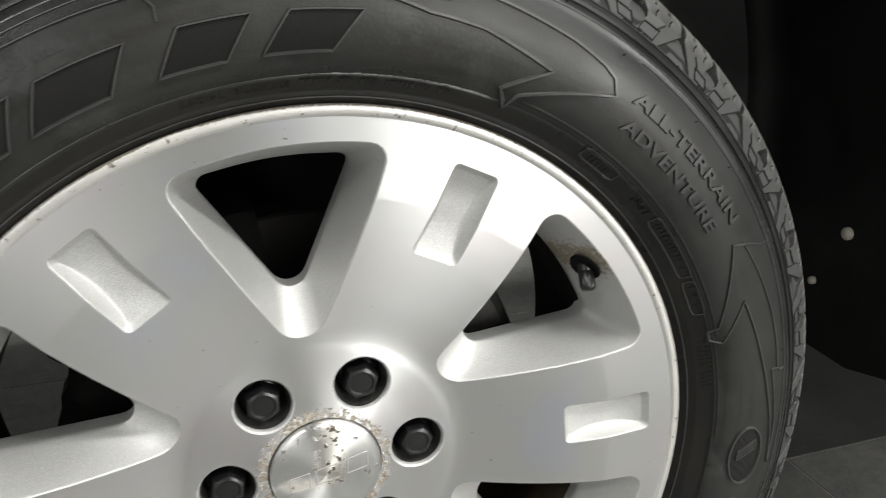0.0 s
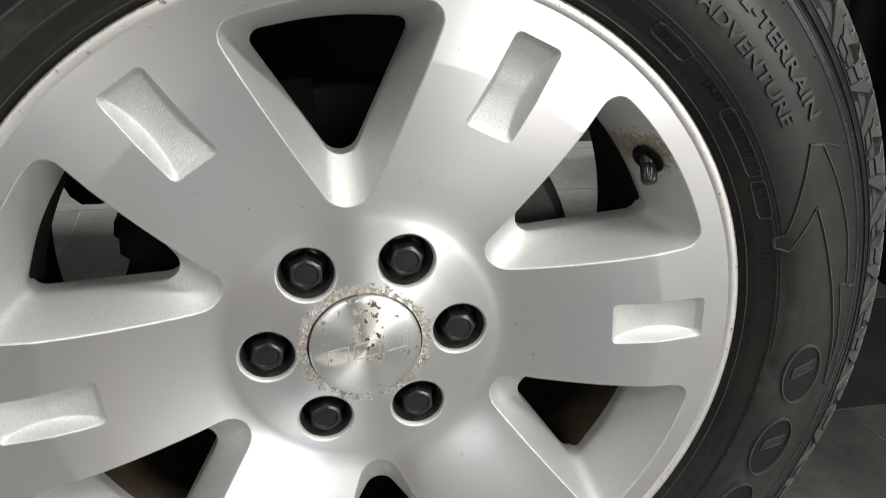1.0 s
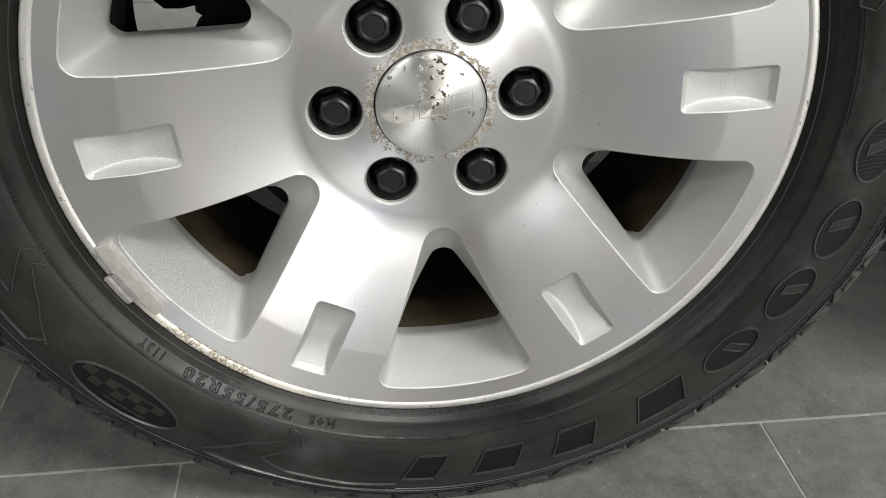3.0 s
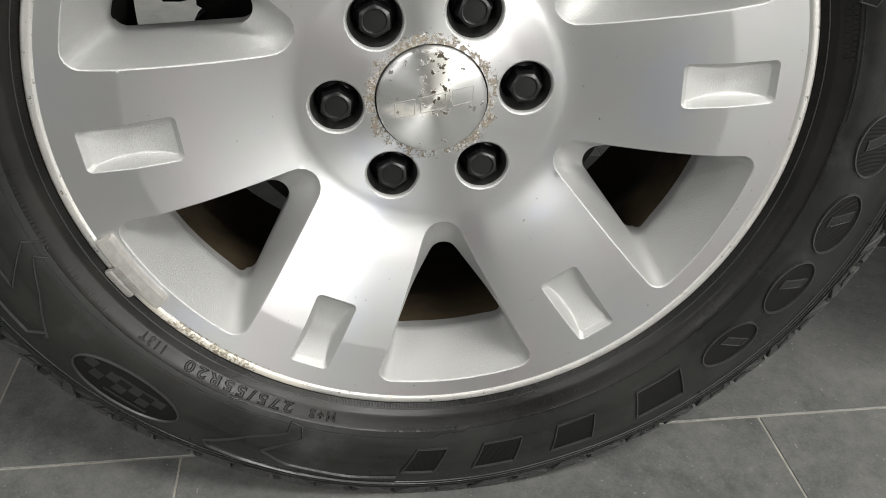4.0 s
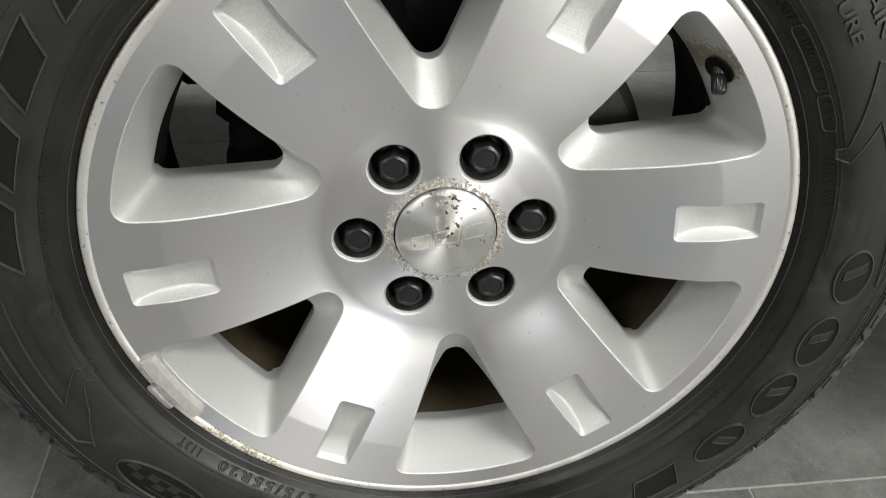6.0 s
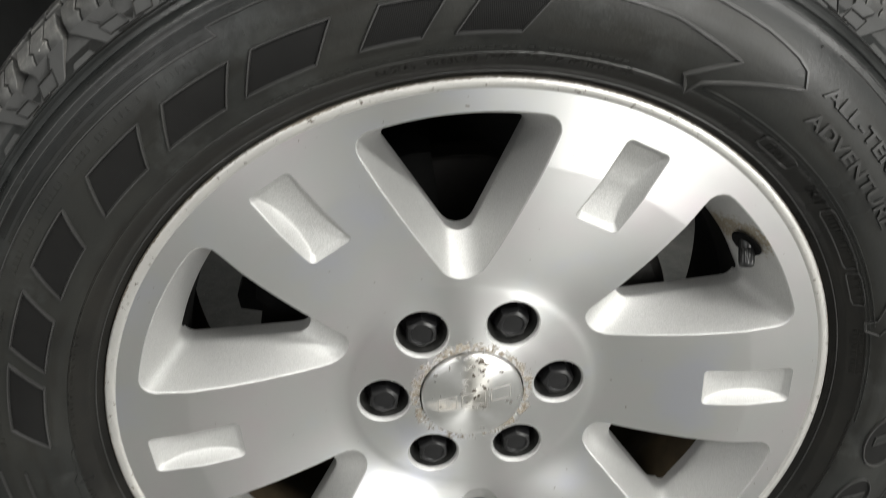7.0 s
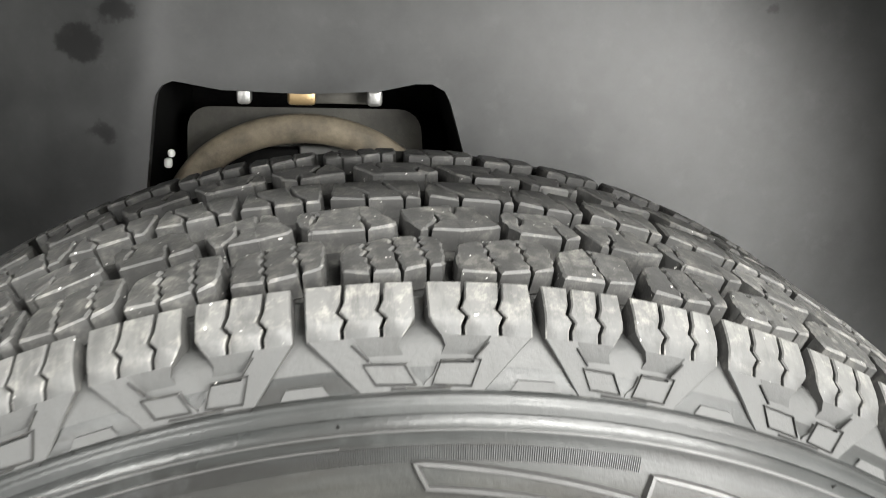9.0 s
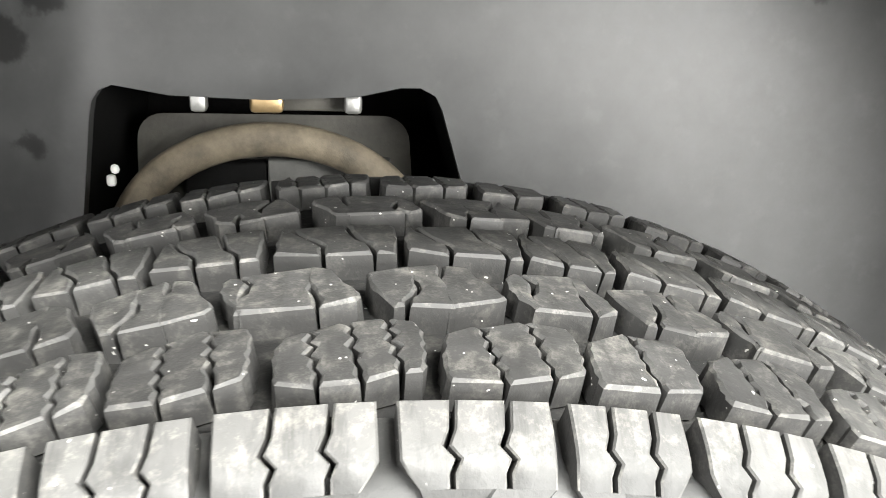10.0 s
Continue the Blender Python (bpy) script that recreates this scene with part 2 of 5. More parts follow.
    if hatch:
        r, a, y = polar(nt)
        w = math_node(nt, "SINE", math_node(nt, "MULTIPLY", a, 1900.0))
        h = math_node(nt, "ADD", math_node(nt, "MULTIPLY", w, 0.6), math_node(nt, "MULTIPLY", n2, 0.4))
    if dust:
        h = math_node(nt, "ADD", h, math_node(nt, "MULTIPLY", noise_node(nt, 110.0, 4.0, 0.7), 1.2))
    bump(nt, b, h, (0.45 if dust else 0.3) if not hatch else 0.22, 0.0005)
    return m


def plain(name, colour, rough, metal=0.0, scale=60.0, var=0.25, relief=0.2, coat=0.0, spec=0.5):
    m, nt, b = mat(name)
    b.inputs["Specular IOR Level"].default_value = spec
    n1 = noise_node(nt, scale, 5.0, 0.65)
    n2 = noise_node(nt, scale * 9, 3.0, 0.7)
    lo, hi = tuple(c * (1 - var) for c in colour), tuple(min(1, c * (1 + var)) for c in colour)
    col = mix(nt, ramp(nt, n1, [(0.3, grey(0)), (0.7, grey(1))]), lo, hi)
    link(nt, col, b.inputs["Base Color"])
    b.inputs["Metallic"].default_value, b.inputs["Coat Weight"].default_value = metal, coat
    link(nt, math_node(nt, "ADD", rough - 0.06, math_node(nt, "MULTIPLY", n1, 0.12)), b.inputs["Roughness"])
    bump(nt, b, n2, relief, 0.001)
    return m


SMUDGES = ((-0.228, 0.816, 0.045), (-0.190, 0.843, 0.041), (-0.215, 0.752, 0.035), (-0.36, 0.79, 0.042), (0.31, 0.86, 0.036))


def liner_mat():
    m, nt, b = mat("liner_plastic")
    n1 = ramp(nt, noise_node(nt, 7.0, 6.0, 0.7), [(0.30, grey(0)), (0.70, grey(1))])
    n2 = noise_node(nt, 40.0, 5.0, 0.7)
    n3 = noise_node(nt, 600.0, 2.0)
    col = mix(nt, n1, (0.019, 0.0197, 0.0196), (0.047, 0.0478, 0.0478))
    spl = ramp(nt, n2, [(0.0, grey(0)), (0.60, grey(0)), (0.72, grey(1))])
    col = mix(nt, math_node(nt, "MULTIPLY", spl, 0.10), col, (0.10, 0.098, 0.094))
    sep = nt.nodes.new("ShaderNodeSeparateXYZ")
    link(nt, coords(nt), sep.inputs[0])
    blk = math_node(nt, "MULTIPLY", 0.0, n3)
    for cx, cz, size in SMUDGES:
        dx, dz = math_node(nt, "SUBTRACT", sep.outputs[0], cx), math_node(nt, "SUBTRACT", sep.outputs[2], cz)
        d = math_node(nt, "SQRT", math_node(nt, "ADD", math_node(nt, "MULTIPLY", dx, dx), math_node(nt, "MULTIPLY", math_node(nt, "MULTIPLY", dz, dz), 2.5)))
        d = math_node(nt, "ADD", d, math_node(nt, "MULTIPLY", math_node(nt, "MAXIMUM", n1, n2), 0.055))
        blk = math_node(nt, "MAXIMUM", blk, band(nt, d, -1.0, size, 0.006))
    col = mix(nt, math_node(nt, "MULTIPLY", blk, 0.85), col, (0.007, 0.007, 0.007))
    wht = ramp(nt, noise_node(nt, 38.0, 4.0), [(0.0, grey(0)), (0.60, grey(0)), (0.72, grey(1))])
    col = mix(nt, math_node(nt, "MULTIPLY", wht, 0.05), col, (0.20, 0.196, 0.19))
    link(nt, col, b.inputs["Base Color"])
    link(nt, math_node(nt, "ADD", 0.36, math_node(nt, "MULTIPLY", n1, 0.08)), b.inputs["Roughness"])
    bump(nt, b, math_node(nt, "ADD", math_node(nt, "MULTIPLY", n3, 0.1), n1), 0.05, 0.002)
    return m


def cap_mat():
    m, nt, b = mat("centre_cap_aluminium")
    r, a, y = polar(nt)
    b.inputs["Metallic"].default_value = 1.0
    n1 = noise_node(nt, 90.0, 5.0, 0.7)
    sep = nt.nodes.new("ShaderNodeSeparateXYZ")
    link(nt, coords(nt), sep.inputs[0])
    dx = math_node(nt, "ADD", sep.outputs[0], 0.022)
    dz = math_node(nt, "ADD", sep.outputs[2], 0.006)
    d = math_node(nt, "SQRT", math_node(nt, "ADD", math_node(nt, "MULTIPLY", dx, dx), math_node(nt, "MULTIPLY", math_node(nt, "MULTIPLY", dz, dz), 5.0)))
    stain = math_node(nt, "MULTIPLY", band(nt, d, -1.0, 0.008, 0.009), ramp(nt, n1, [(0.35, grey(0)), (0.65, grey(1))]))
    streak = math_node(nt, "MULTIPLY", band(nt, sep.outputs[0], -0.004, 0.010, 0.006), band(nt, sep.outputs[2], -0.008, 0.036, 0.006))
    rust = math_node(nt, "MULTIPLY", streak, ramp(nt, noise_node(nt, 190.0, 3.0), [(0.0, grey(0)), (0.56, grey(0)), (0.60, grey(1))]))
    pit = math_node(nt, "MULTIPLY", ramp(nt, noise_node(nt, 150.0, 2.0), [(0.0, grey(0)), (0.66, grey(0)), (0.68, grey(1))]), 0.8)
    glow = math_node(nt, "MULTIPLY", streak, 0.22)
    col = mix(nt, glow, (0.80, 0.80, 0.79), (0.66, 0.57, 0.42))
    col = mix(nt, math_node(nt, "MULTIPLY", stain, 0.75), col, (0.42, 0.35, 0.24))
    dirt = math_node(nt, "MAXIMUM", rust, pit)
    col = mix(nt, dirt, col, (0.045, 0.032, 0.02))
    link(nt, col, b.inputs["Base Color"])
    link(nt, math_node(nt, "SUBTRACT", 1.0, math_node(nt, "MULTIPLY", math_node(nt, "MAXIMUM", dirt, stain), 0.8)), b.inputs["Metallic"])
    link(nt, math_node(nt, "ADD", 0.33, math_node(nt, "MULTIPLY", math_node(nt, "MAXIMUM", dirt, stain), 0.4)), b.inputs["Roughness"])
    b.inputs["Anisotropic"].default_value = 0.9
    b.inputs["Anisotropic Rotation"].default_value = 0.25
    t = nt.nodes.new("ShaderNodeTangent")
    t.direction_type, t.axis = "RADIAL", "Y"
    link(nt, t.outputs[0], b.inputs["Tangent"])
    bump(nt, b, math_node(nt, "MAXIMUM", dirt, math_node(nt, "MULTIPLY", stain, n1)), 0.4, 0.0006)
    return m


def barrel_mat():
    """Brown dusty barrel; the shade of its upper half is painted black by height."""
    m, nt, b = mat("dusty_shaded_barrel")
    sep = nt.nodes.new("ShaderNodeSeparateXYZ")
    link(nt, coords(nt), sep.inputs[0])
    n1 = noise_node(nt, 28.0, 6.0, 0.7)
    lower_half = math_node(nt, "ADD", math_node(nt, "MULTIPLY", sep.outputs[2], -5.0), math_node(nt, "SUBTRACT", n1, 0.35))
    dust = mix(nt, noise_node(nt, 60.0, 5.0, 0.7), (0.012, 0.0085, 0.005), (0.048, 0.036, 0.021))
    link(nt, mix(nt, ramp(nt, lower_half, [(0.15, grey(0)), (0.75, grey(1))]), (0.004, 0.0038, 0.0035), dust), b.inputs["Base Color"])
    b.inputs["Roughness"].default_value, b.inputs["Specular IOR Level"].default_value = 0.85, 0.12
    bump(nt, b, n1, 0.4, 0.001)
    return m


def tile_mat(name, dark, light):
    m, nt, b = mat(name)
    n1 = noise_node(nt, 5.0, 6.0, 0.65)
    n2 = noise_node(nt, 55.0, 6.0, 0.7)
    info = nt.nodes.new("ShaderNodeObjectInfo")
    n4 = noise_node(nt, 420.0, 3.0, 0.8)
    f = math_node(nt, "ADD", math_node(nt, "MULTIPLY", n1, 0.42), math_node(nt, "ADD", math_node(nt, "MULTIPLY", n2, 0.33), math_node(nt, "MULTIPLY", n4, 0.25)))
    col = ramp(nt, f, [(0.38, dark), (0.62, light)])
    tint = math_node(nt, "ADD", 0.95, math_node(nt, "MULTIPLY", info.outputs["Random"], 0.08))
    h = nt.nodes.new("ShaderNodeHueSaturation")
    link(nt, col, h.inputs["Color"])
    link(nt, tint, h.inputs["Value"])
    sp = ramp(nt, noise_node(nt, 210.0, 1.0), [(0.0, grey(0)), (0.74, grey(0)), (0.76, grey(1))])
    link(nt, mix(nt, math_node(nt, "MULTIPLY", sp, 0.35), h.outputs[0], (0.4, 0.4, 0.38)), b.inputs["Base Color"])
    link(nt, math_node(nt, "ADD", 0.36, math_node(nt, "MULTIPLY", n2, 0.25)), b.inputs["Roughness"])
    bump(nt, b, n2, 0.18, 0.0015)
    return m


M_FACE, M_PAINT, M_LIP, M_CAP = machined(), silver_paint(), lip_metal(), cap_mat()
M_SIDE = rubber("sidewall_rubber", 0.003, 0.007, 0.33, film=True, shine=0.30)
# a lighter tone paints highlights onto the raised edges of the mouldings
M_EDGE = rubber("highlit_rubber_edges", 0.018, 0.036, 0.36, shine=0.5)
M_WORD = rubber("moulded_word_rubber", 0.011, 0.023, 0.40, shine=0.4)
M_HATCH = rubber("hatched_rubber", 0.0045, 0.0095, 0.52, hatch=True, shine=0.12)
M_TREAD = rubber("tread_rubber", 0.021, 0.054, 0.52, dust=0.34, shine=0.3, wear=True)
# shoulder blocks are paler than the inner rows
M_SHOULDER = rubber("paler_shoulder_rubber", 0.046, 0.108, 0.50, dust=0.42, shine=0.3, wear=True)
# paler chamfers: some edge wear, with the bright gloss line painted in
M_CHAMFER = rubber("worn_highlit_block_edges", 0.032, 0.075, 0.6, dust=0.35)
# disc iron is near black to carry the shade behind the spokes
M_DISC = plain("shaded_brake_iron", (0.0042, 0.0036, 0.0030), 0.6, scale=40.0, var=0.6, relief=0.4, spec=0.2)
# sides and grooves: unworn rubber, darkened further to paint shade between blocks
M_WALL_R = rubber("shaded_block_side_rubber", 0.019, 0.040, 0.6, dust=0.16)
M_GROOVE = rubber("shaded_groove_rubber", 0.006, 0.014, 0.7, dust=0.12)
M_BLACK = plain("black_plastic", (0.012, 0.012, 0.0125), 0.42, relief=0.1)
M_POCKET = plain("shaded_lug_pocket", (0.020, 0.020, 0.019), 0.55, scale=150.0, var=0.5, spec=0.25)
M_NUT = plain("black_nut_cover", (0.007, 0.007, 0.0075), 0.30, relief=0.08)
M_BRACKET = plain("dusty_grey_casting", (0.030, 0.029, 0.027), 0.55, scale=70.0, var=0.4, relief=0.5, spec=0.3)
M_BARREL = barrel_mat()
# near black, so that the interior's shade is put into the colour
M_CAST = plain("shaded_casting", (0.0032, 0.0032, 0.0031), 0.8, relief=0.4, spec=0.08)
M_RUST = plain("rusty_steel", (0.100, 0.083, 0.058), 0.75, scale=45.0, var=0.55, relief=0.4)
M_WEB = plain("grey_web_steel", (0.060, 0.060, 0.056), 0.6, scale=40.0, var=0.4, relief=0.3)
M_DUSTY = plain("dusty_steel", (0.040, 0.038, 0.032), 0.75, scale=30.0, var=0.4, relief=0.4)
M_LEAD = plain("grey_weight_coating", (0.35, 0.335, 0.315), 0.55, 0.25, scale=160.0, var=0.14, relief=0.25)
M_CLIP = plain("dull_zinc", (0.36, 0.345, 0.33), 0.5, 0.4, scale=230.0, var=0.25, relief=0.8)
M_LINER = liner_mat()
M_SKIRT = plain("black_liner_plastic", (0.005, 0.0052, 0.005), 0.55, scale=14.0, var=0.5, relief=0.3, spec=0.2)
M_PIN = plain("dusty_pin_plastic", (0.34, 0.32, 0.28), 0.6)
M_TILE = tile_mat("slate_grey_tile", (0.078, 0.083, 0.080), (0.200, 0.197, 0.187))
M_TILE_DARK = tile_mat("dark_grey_tile", (0.034, 0.037, 0.035), (0.078, 0.078, 0.074))
M_GROUT = plain("grout", (0.35, 0.33, 0.29), 0.85, relief=0.3)
M_WALL = plain("grey_wall_paint", (0.27, 0.27, 0.265), 0.7, scale=4.0, var=0.05, relief=0.1)
M_BODY = plain("dark_body_paint", (0.02, 0.021, 0.023), 0.25, coat=1.0, relief=0.0)
M_STEEL = plain("bright_zinc", (0.30, 0.30, 0.29), 0.45, 0.8, relief=0.1)
M_BRASS = plain("yellow_zinc", (0.32, 0.23, 0.12), 0.4, 0.8, relief=0.1)
M_WHITE = plain("plain_white", (0.8, 0.8, 0.78), 0.4, relief=0.05)

# ---- mesh helpers ----
HUB = 0.387
PHI = radians(65.5)


def spin(r, a, y):
    """A point at radius r and angle a round the axle."""
    return (r * math.cos(a), y, r * math.sin(a))


def mesh_of(name, verts, faces, materials, slots=None, smooth=True, sharp=None):
    me = bpy.data.meshes.new(name)
    me.from_pydata(verts, [], faces)
    for m in materials:
        me.materials.append(m)
    if slots is not None:
        me.polygons.foreach_set("material_index", slots)
    me.polygons.foreach_set("use_smooth", [smooth] * len(me.polygons))
    if sharp is not None:
        me.set_sharp_from_angle(angle=radians(sharp))
    me.update()
    return me


def thing(name, label, category, at=(0, 0, 0), group="", kind=""):
    ob = new(name)
    ob.location = at
    ob.empty_display_size = 0.05
    return tagged(ob, label, category, group, kind)


def place_of(ob):
    m = ob.matrix_basis.copy()
    while ob.parent:
        m = ob.parent.matrix_basis @ ob.matrix_parent_inverse @ m
        ob = ob.parent
    return m


def part(name, me, parent, label="", at=None, kind=""):
    """One mesh object under a thing; at is its place in the world."""
    ob = new(name, me)
    ob.parent = parent
    ob.matrix_parent_inverse = place_of(parent).inverted()
    ob.matrix_basis = at if at is not None else Matrix.Translation((0, 0, HUB))
    return tagged(ob, label, kind=kind)


def lathe(name, prof, n, material, a0=0.0, a1=2 * math.pi, sharp=40):
    """Turns a profile of (radius, y) round the axle."""
    full = abs(a1 - a0 - 2 * math.pi) < 1e-6
    cols = n if full else n + 1
    verts = [spin(r, a0 + (a1 - a0) * i / n, y) for i in range(cols) for r, y in prof]
    k, faces = len(prof), []
    for i in range(n):
        j = (i + 1) % cols
        for q in range(k - 1):
            faces.append((i * k + q, i * k + q + 1, j * k + q + 1, j * k + q))
    return mesh_of(name, verts, faces, [material], sharp=sharp)


def hull(pts):
    pts = sorted(set((round(x, 7), round(y, 7)) for x, y in pts))

    def half(seq):
        out = []
        for p in seq:
            while len(out) > 1 and (out[-1][0] - out[-2][0]) * (p[1] - out[-2][1]) - (out[-1][1] - out[-2][1]) * (p[0] - out[-2][0]) <= 0:
                out.pop()
            out.append(p)
        return out
    lo, hi = half(pts), half(pts[::-1])
    return lo[:-1] + hi[:-1]


def circle(cx, cy, rad, n=48):
    return [(cx + rad * math.cos(2 * math.pi * i / n), cy + rad * math.sin(2 * math.pi * i / n)) for i in range(n)]


def star_outline(poly, centre, angles):
    """Points of a convex outline along rays from centre."""
    out = []
    p = np.array(poly) - centre
    q = np.roll(p, -1, 0)
    for a in angles:
        d = np.array((math.cos(a), math.sin(a)))
        e = q - p
        den = d[0] * e[:, 1] - d[1] * e[:, 0]
        den = np.where(abs(den) < 1e-12, 1e-12, den)
        t = (p[:, 0] * e[:, 1] - p[:, 1] * e[:, 0]) / den
        s = (p[:, 0] * d[1] - p[:, 1] * d[0]) / den
        t = t[(s >= -1e-6) & (s <= 1 + 1e-6) & (t > 0)]
        out.append(tuple(np.array(centre) + d * t.max()))
    return out


def inside(poly, pts):
    p, q = np.array(poly), np.roll(np.array(poly), -1, 0)
    x, y = pts[:, 0:1], pts[:, 1:2]
    cond = (p[:, 1] > y) != (q[:, 1] > y)
    den = np.where(q[:, 1] == p[:, 1], 1e-12, q[:, 1] - p[:, 1])
    return (cond & (x < (q[:, 0] - p[:, 0]) * (y - p[:, 1]) / den + p[:, 0])).sum(1) % 2 == 1


def sheet(loops, holes, grid, gap):
    """A triangulated flat sheet inside loops[0], without the holes, with grid points in it. Returns 2D points and triangles."""
    from mathutils.geometry import delaunay_2d_cdt
    pts, edges = [], []
    for lp in list(loops) + list(holes):
        s = len(pts)
        pts += [tuple(p) for p in lp]
        edges += [(s + i, s + (i + 1) % len(lp)) for i in range(len(lp))]
    edge_pts = np.array(pts)
    g = np.array(grid) if len(grid) else np.zeros((0, 2))
    if len(g):
        keep = inside(loops[0], g)
        for h in holes:
            keep &= ~inside(h, g)
        g = g[keep]
        near = np.array([((edge_pts - p) ** 2).sum(1).min() for p in g]) if len(g) else np.zeros(0)
        g = g[near > gap * gap] if len(g) else g
    allp = [Vector(p) for p in pts] + [Vector(p) for p in g]
    v, e, f = delaunay_2d_cdt(allp, edges, [], 0, 1e-6)[:3]
    vv = np.array([tuple(p) for p in v])
    ff = np.array([tuple(t) for t in f])
    c = vv[ff].mean(1)
    ok = inside(loops[0], c)
    for h in holes:
        ok &= ~inside(h, c)
    return vv, ff[ok]


# ---- floor and room ----
TURN = radians(1.5)
TILE_X, TILE_Y, JOINT = 0.60, 0.305, 0.0021
floor = tagged(new("floor", mesh_of("floor", [(-5, -6, -0.001), (6, -6, -0.001), (6, 5, -0.001), (-5, 5, -0.001), (-5, -6, -0.1), (6, -6, -0.1), (6, 5, -0.1), (-5, 5, -0.1)],
               [(0, 1, 2, 3), (7, 6, 5, 4), (0, 4, 5, 1), (1, 5, 6, 2), (2, 6, 7, 3), (3, 7, 4, 0)], [M_GROUT], smooth=False)),
               "grey slate-look porcelain tile floor with pale thin grout", "floor", kind="structure")


def box_mesh(name, sx, sy, sz, material, bevel=0.0, seg=2):
    bm = bmesh.new()
    bmesh.ops.create_cube(bm, size=1.0)
    bmesh.ops.scale(bm, vec=(sx, sy, sz), verts=bm.verts)
    if bevel:
        bmesh.ops.bevel(bm, geom=bm.edges[:], offset=bevel, segments=seg, affect="EDGES", profile=0.5)
    me = bpy.data.meshes.new(name)
    bm.to_mesh(me)
    bm.free()
    me.materials.append(material)
    me.polygons.foreach_set("use_smooth", [True] * len(me.polygons))
    me.set_sharp_from_angle(angle=radians(45))
    return me


def wall(name, x0, x1, y0, y1, z0, z1, label):
    me = box_mesh(name, x1 - x0, y1 - y0, z1 - z0, M_WALL)
    ob = new(name, me)
    ob.location = ((x0 + x1) / 2, (y0 + y1) / 2, (z0 + z1) / 2)
    return tagged(ob, label, name.split("_")[0], kind="structure")


wall("wall_south", -5, 6, -6.2, -6.0, -0.1, CEIL, "plain grey painted workshop wall")
wall("wall_north", -5, 6, 5.0, 5.2, -0.1, CEIL, "plain grey painted workshop wall")
wall("wall_west", -5.2, -5, -6.2, 5.2, -0.1, CEIL, "plain grey painted workshop wall")
wall("wall_east", 6, 6.2, -6.2, 5.2, -0.1, CEIL, "plain grey painted workshop wall")
wall("ceiling", -5.2, 6.2, -6.2, 5.2, CEIL, CEIL + 0.1, "plain grey painted ceiling")

# ---- the road wheel ----
wheel = thing("wheel", "six-spoke silver alloy wheel with black all-terrain tyre on grey tiles", "wheel", (0, 0.085, 0))

face_r = np.array([0, .041, .055, .070, .090, .0955, .0985, .104, .110, .120, .135, .150, .165, .180, .195, .207, .213, .218, .230, .245, .258, .27])
face_y = np.array([-.003, -.003, -.0014, -.0002, -.0002, -.0003, .0002, -.0004, -.0018, -.0058, -.0120, -.0172, -.0220, -.0262, -.0296, -.03185, -.0329, -.0330, -.0333, -.0338, -.0345, -.035])
fine_r = np.linspace(0, .27, 541)
fine_y = np.interp(fine_r, face_r, face_y)
raw_y = fine_y.copy()
for _ in range(2):
    ker = np.ones(7) / 7
    fine_y = np.convolve(np.pad(fine_y, 3, mode="edge"), ker, mode="valid")
# the turned face breaks along a crisp arc
BREAK = 0.213
soft_y = fine_y.copy()
for _ in range(6):
    soft_y = np.convolve(np.pad(soft_y, 3, mode="edge"), ker, mode="valid")
fine_y = np.where((fine_r > .1015) & (fine_r < .17), soft_y, fine_y)
fine_y = np.where(abs(fine_r - BREAK) < .005, raw_y, fine_y)


def face_at(r):
    return float(np.interp(r, fine_r, fine_y))


def local(v, u, a):
    """A point v along the ray at angle a and u to its left, in the wheel's plane."""
    return (v * math.cos(a) - u * math.sin(a), v * math.sin(a) + u * math.cos(a))


W_C = (0.196, 0.0)
W_N = 120
# ray angles bunched at the corners
W_ANG = [2 * math.pi * i / W_N for i in range(W_N)]


def window_outline(tip, tip_r, cr, ca, crad, outer):
    pts = circle(tip, 0, tip_r, 96)
    for s in (-1, 1):
        pts += circle(cr * math.cos(ca), s * cr * math.sin(ca), crad, 72)
    lim = ca * 0.93
    pts += [(outer * math.cos(lim * t), outer * math.sin(lim * t)) for t in np.linspace(-1, 1, 41)]
    return star_outline(hull(pts), W_C, W_ANG)


WIN_TOP = window_outline(.1245, .0165, .2365, radians(13.0), .0108, .2473)
WIN_HOLE = window_outline(.1500, .0120, .2215, radians(10.8), .0080, .2290)


def grow(outline, centre, d):
    out = []
    n = len(outline)
    for i in range(n):
        a, b = np.array(outline[i - 1]), np.array(outline[(i + 1) % n])
        t = (b - a) / max(1e-9, np.linalg.norm(b - a))
        nn = np.array((t[1], -t[0]))
        out.append(tuple(np.array(outline[i]) + nn * d))
    return out


def rounded_rect(v0, v1, half0, half1, rad, n=8):
    """A rectangle along a ray, as wide as half0 at its inner and half1 at its outer end."""
    out = []
    for cv, cu, s in ((v1 - rad, half1 - rad, 0), (v0 + rad, half0 - rad, 1), (v0 + rad, -half0 + rad, 2), (v1 - rad, -half1 + rad, 3)):
        for i in range(n + 1):
            a = math.pi / 2 * (s + i / n)
            out.append((cv + rad * math.cos(a), cu + rad * math.sin(a)))
        if s in (0, 2):
            # points along the long side that follows
            far, width = (v0 + rad, half0) if s == 0 else (v1 - rad, -half1)
            p, q = out[-1], (far, width)
            out += [(p[0] + (q[0] - p[0]) * i / 20, p[1] + (q[1] - p[1]) * i / 20) for i in range(1, 20)]
    return out


def dense(loop, step):
    out = []
    for a, b in zip(loop, loop[1:] + loop[:1]):
        k = max(1, int(math.dist(a, b) / step))
        out += [(a[0] + (b[0] - a[0]) * i / k, a[1] + (b[1] - a[1]) * i / k) for i in range(k)]
    return out


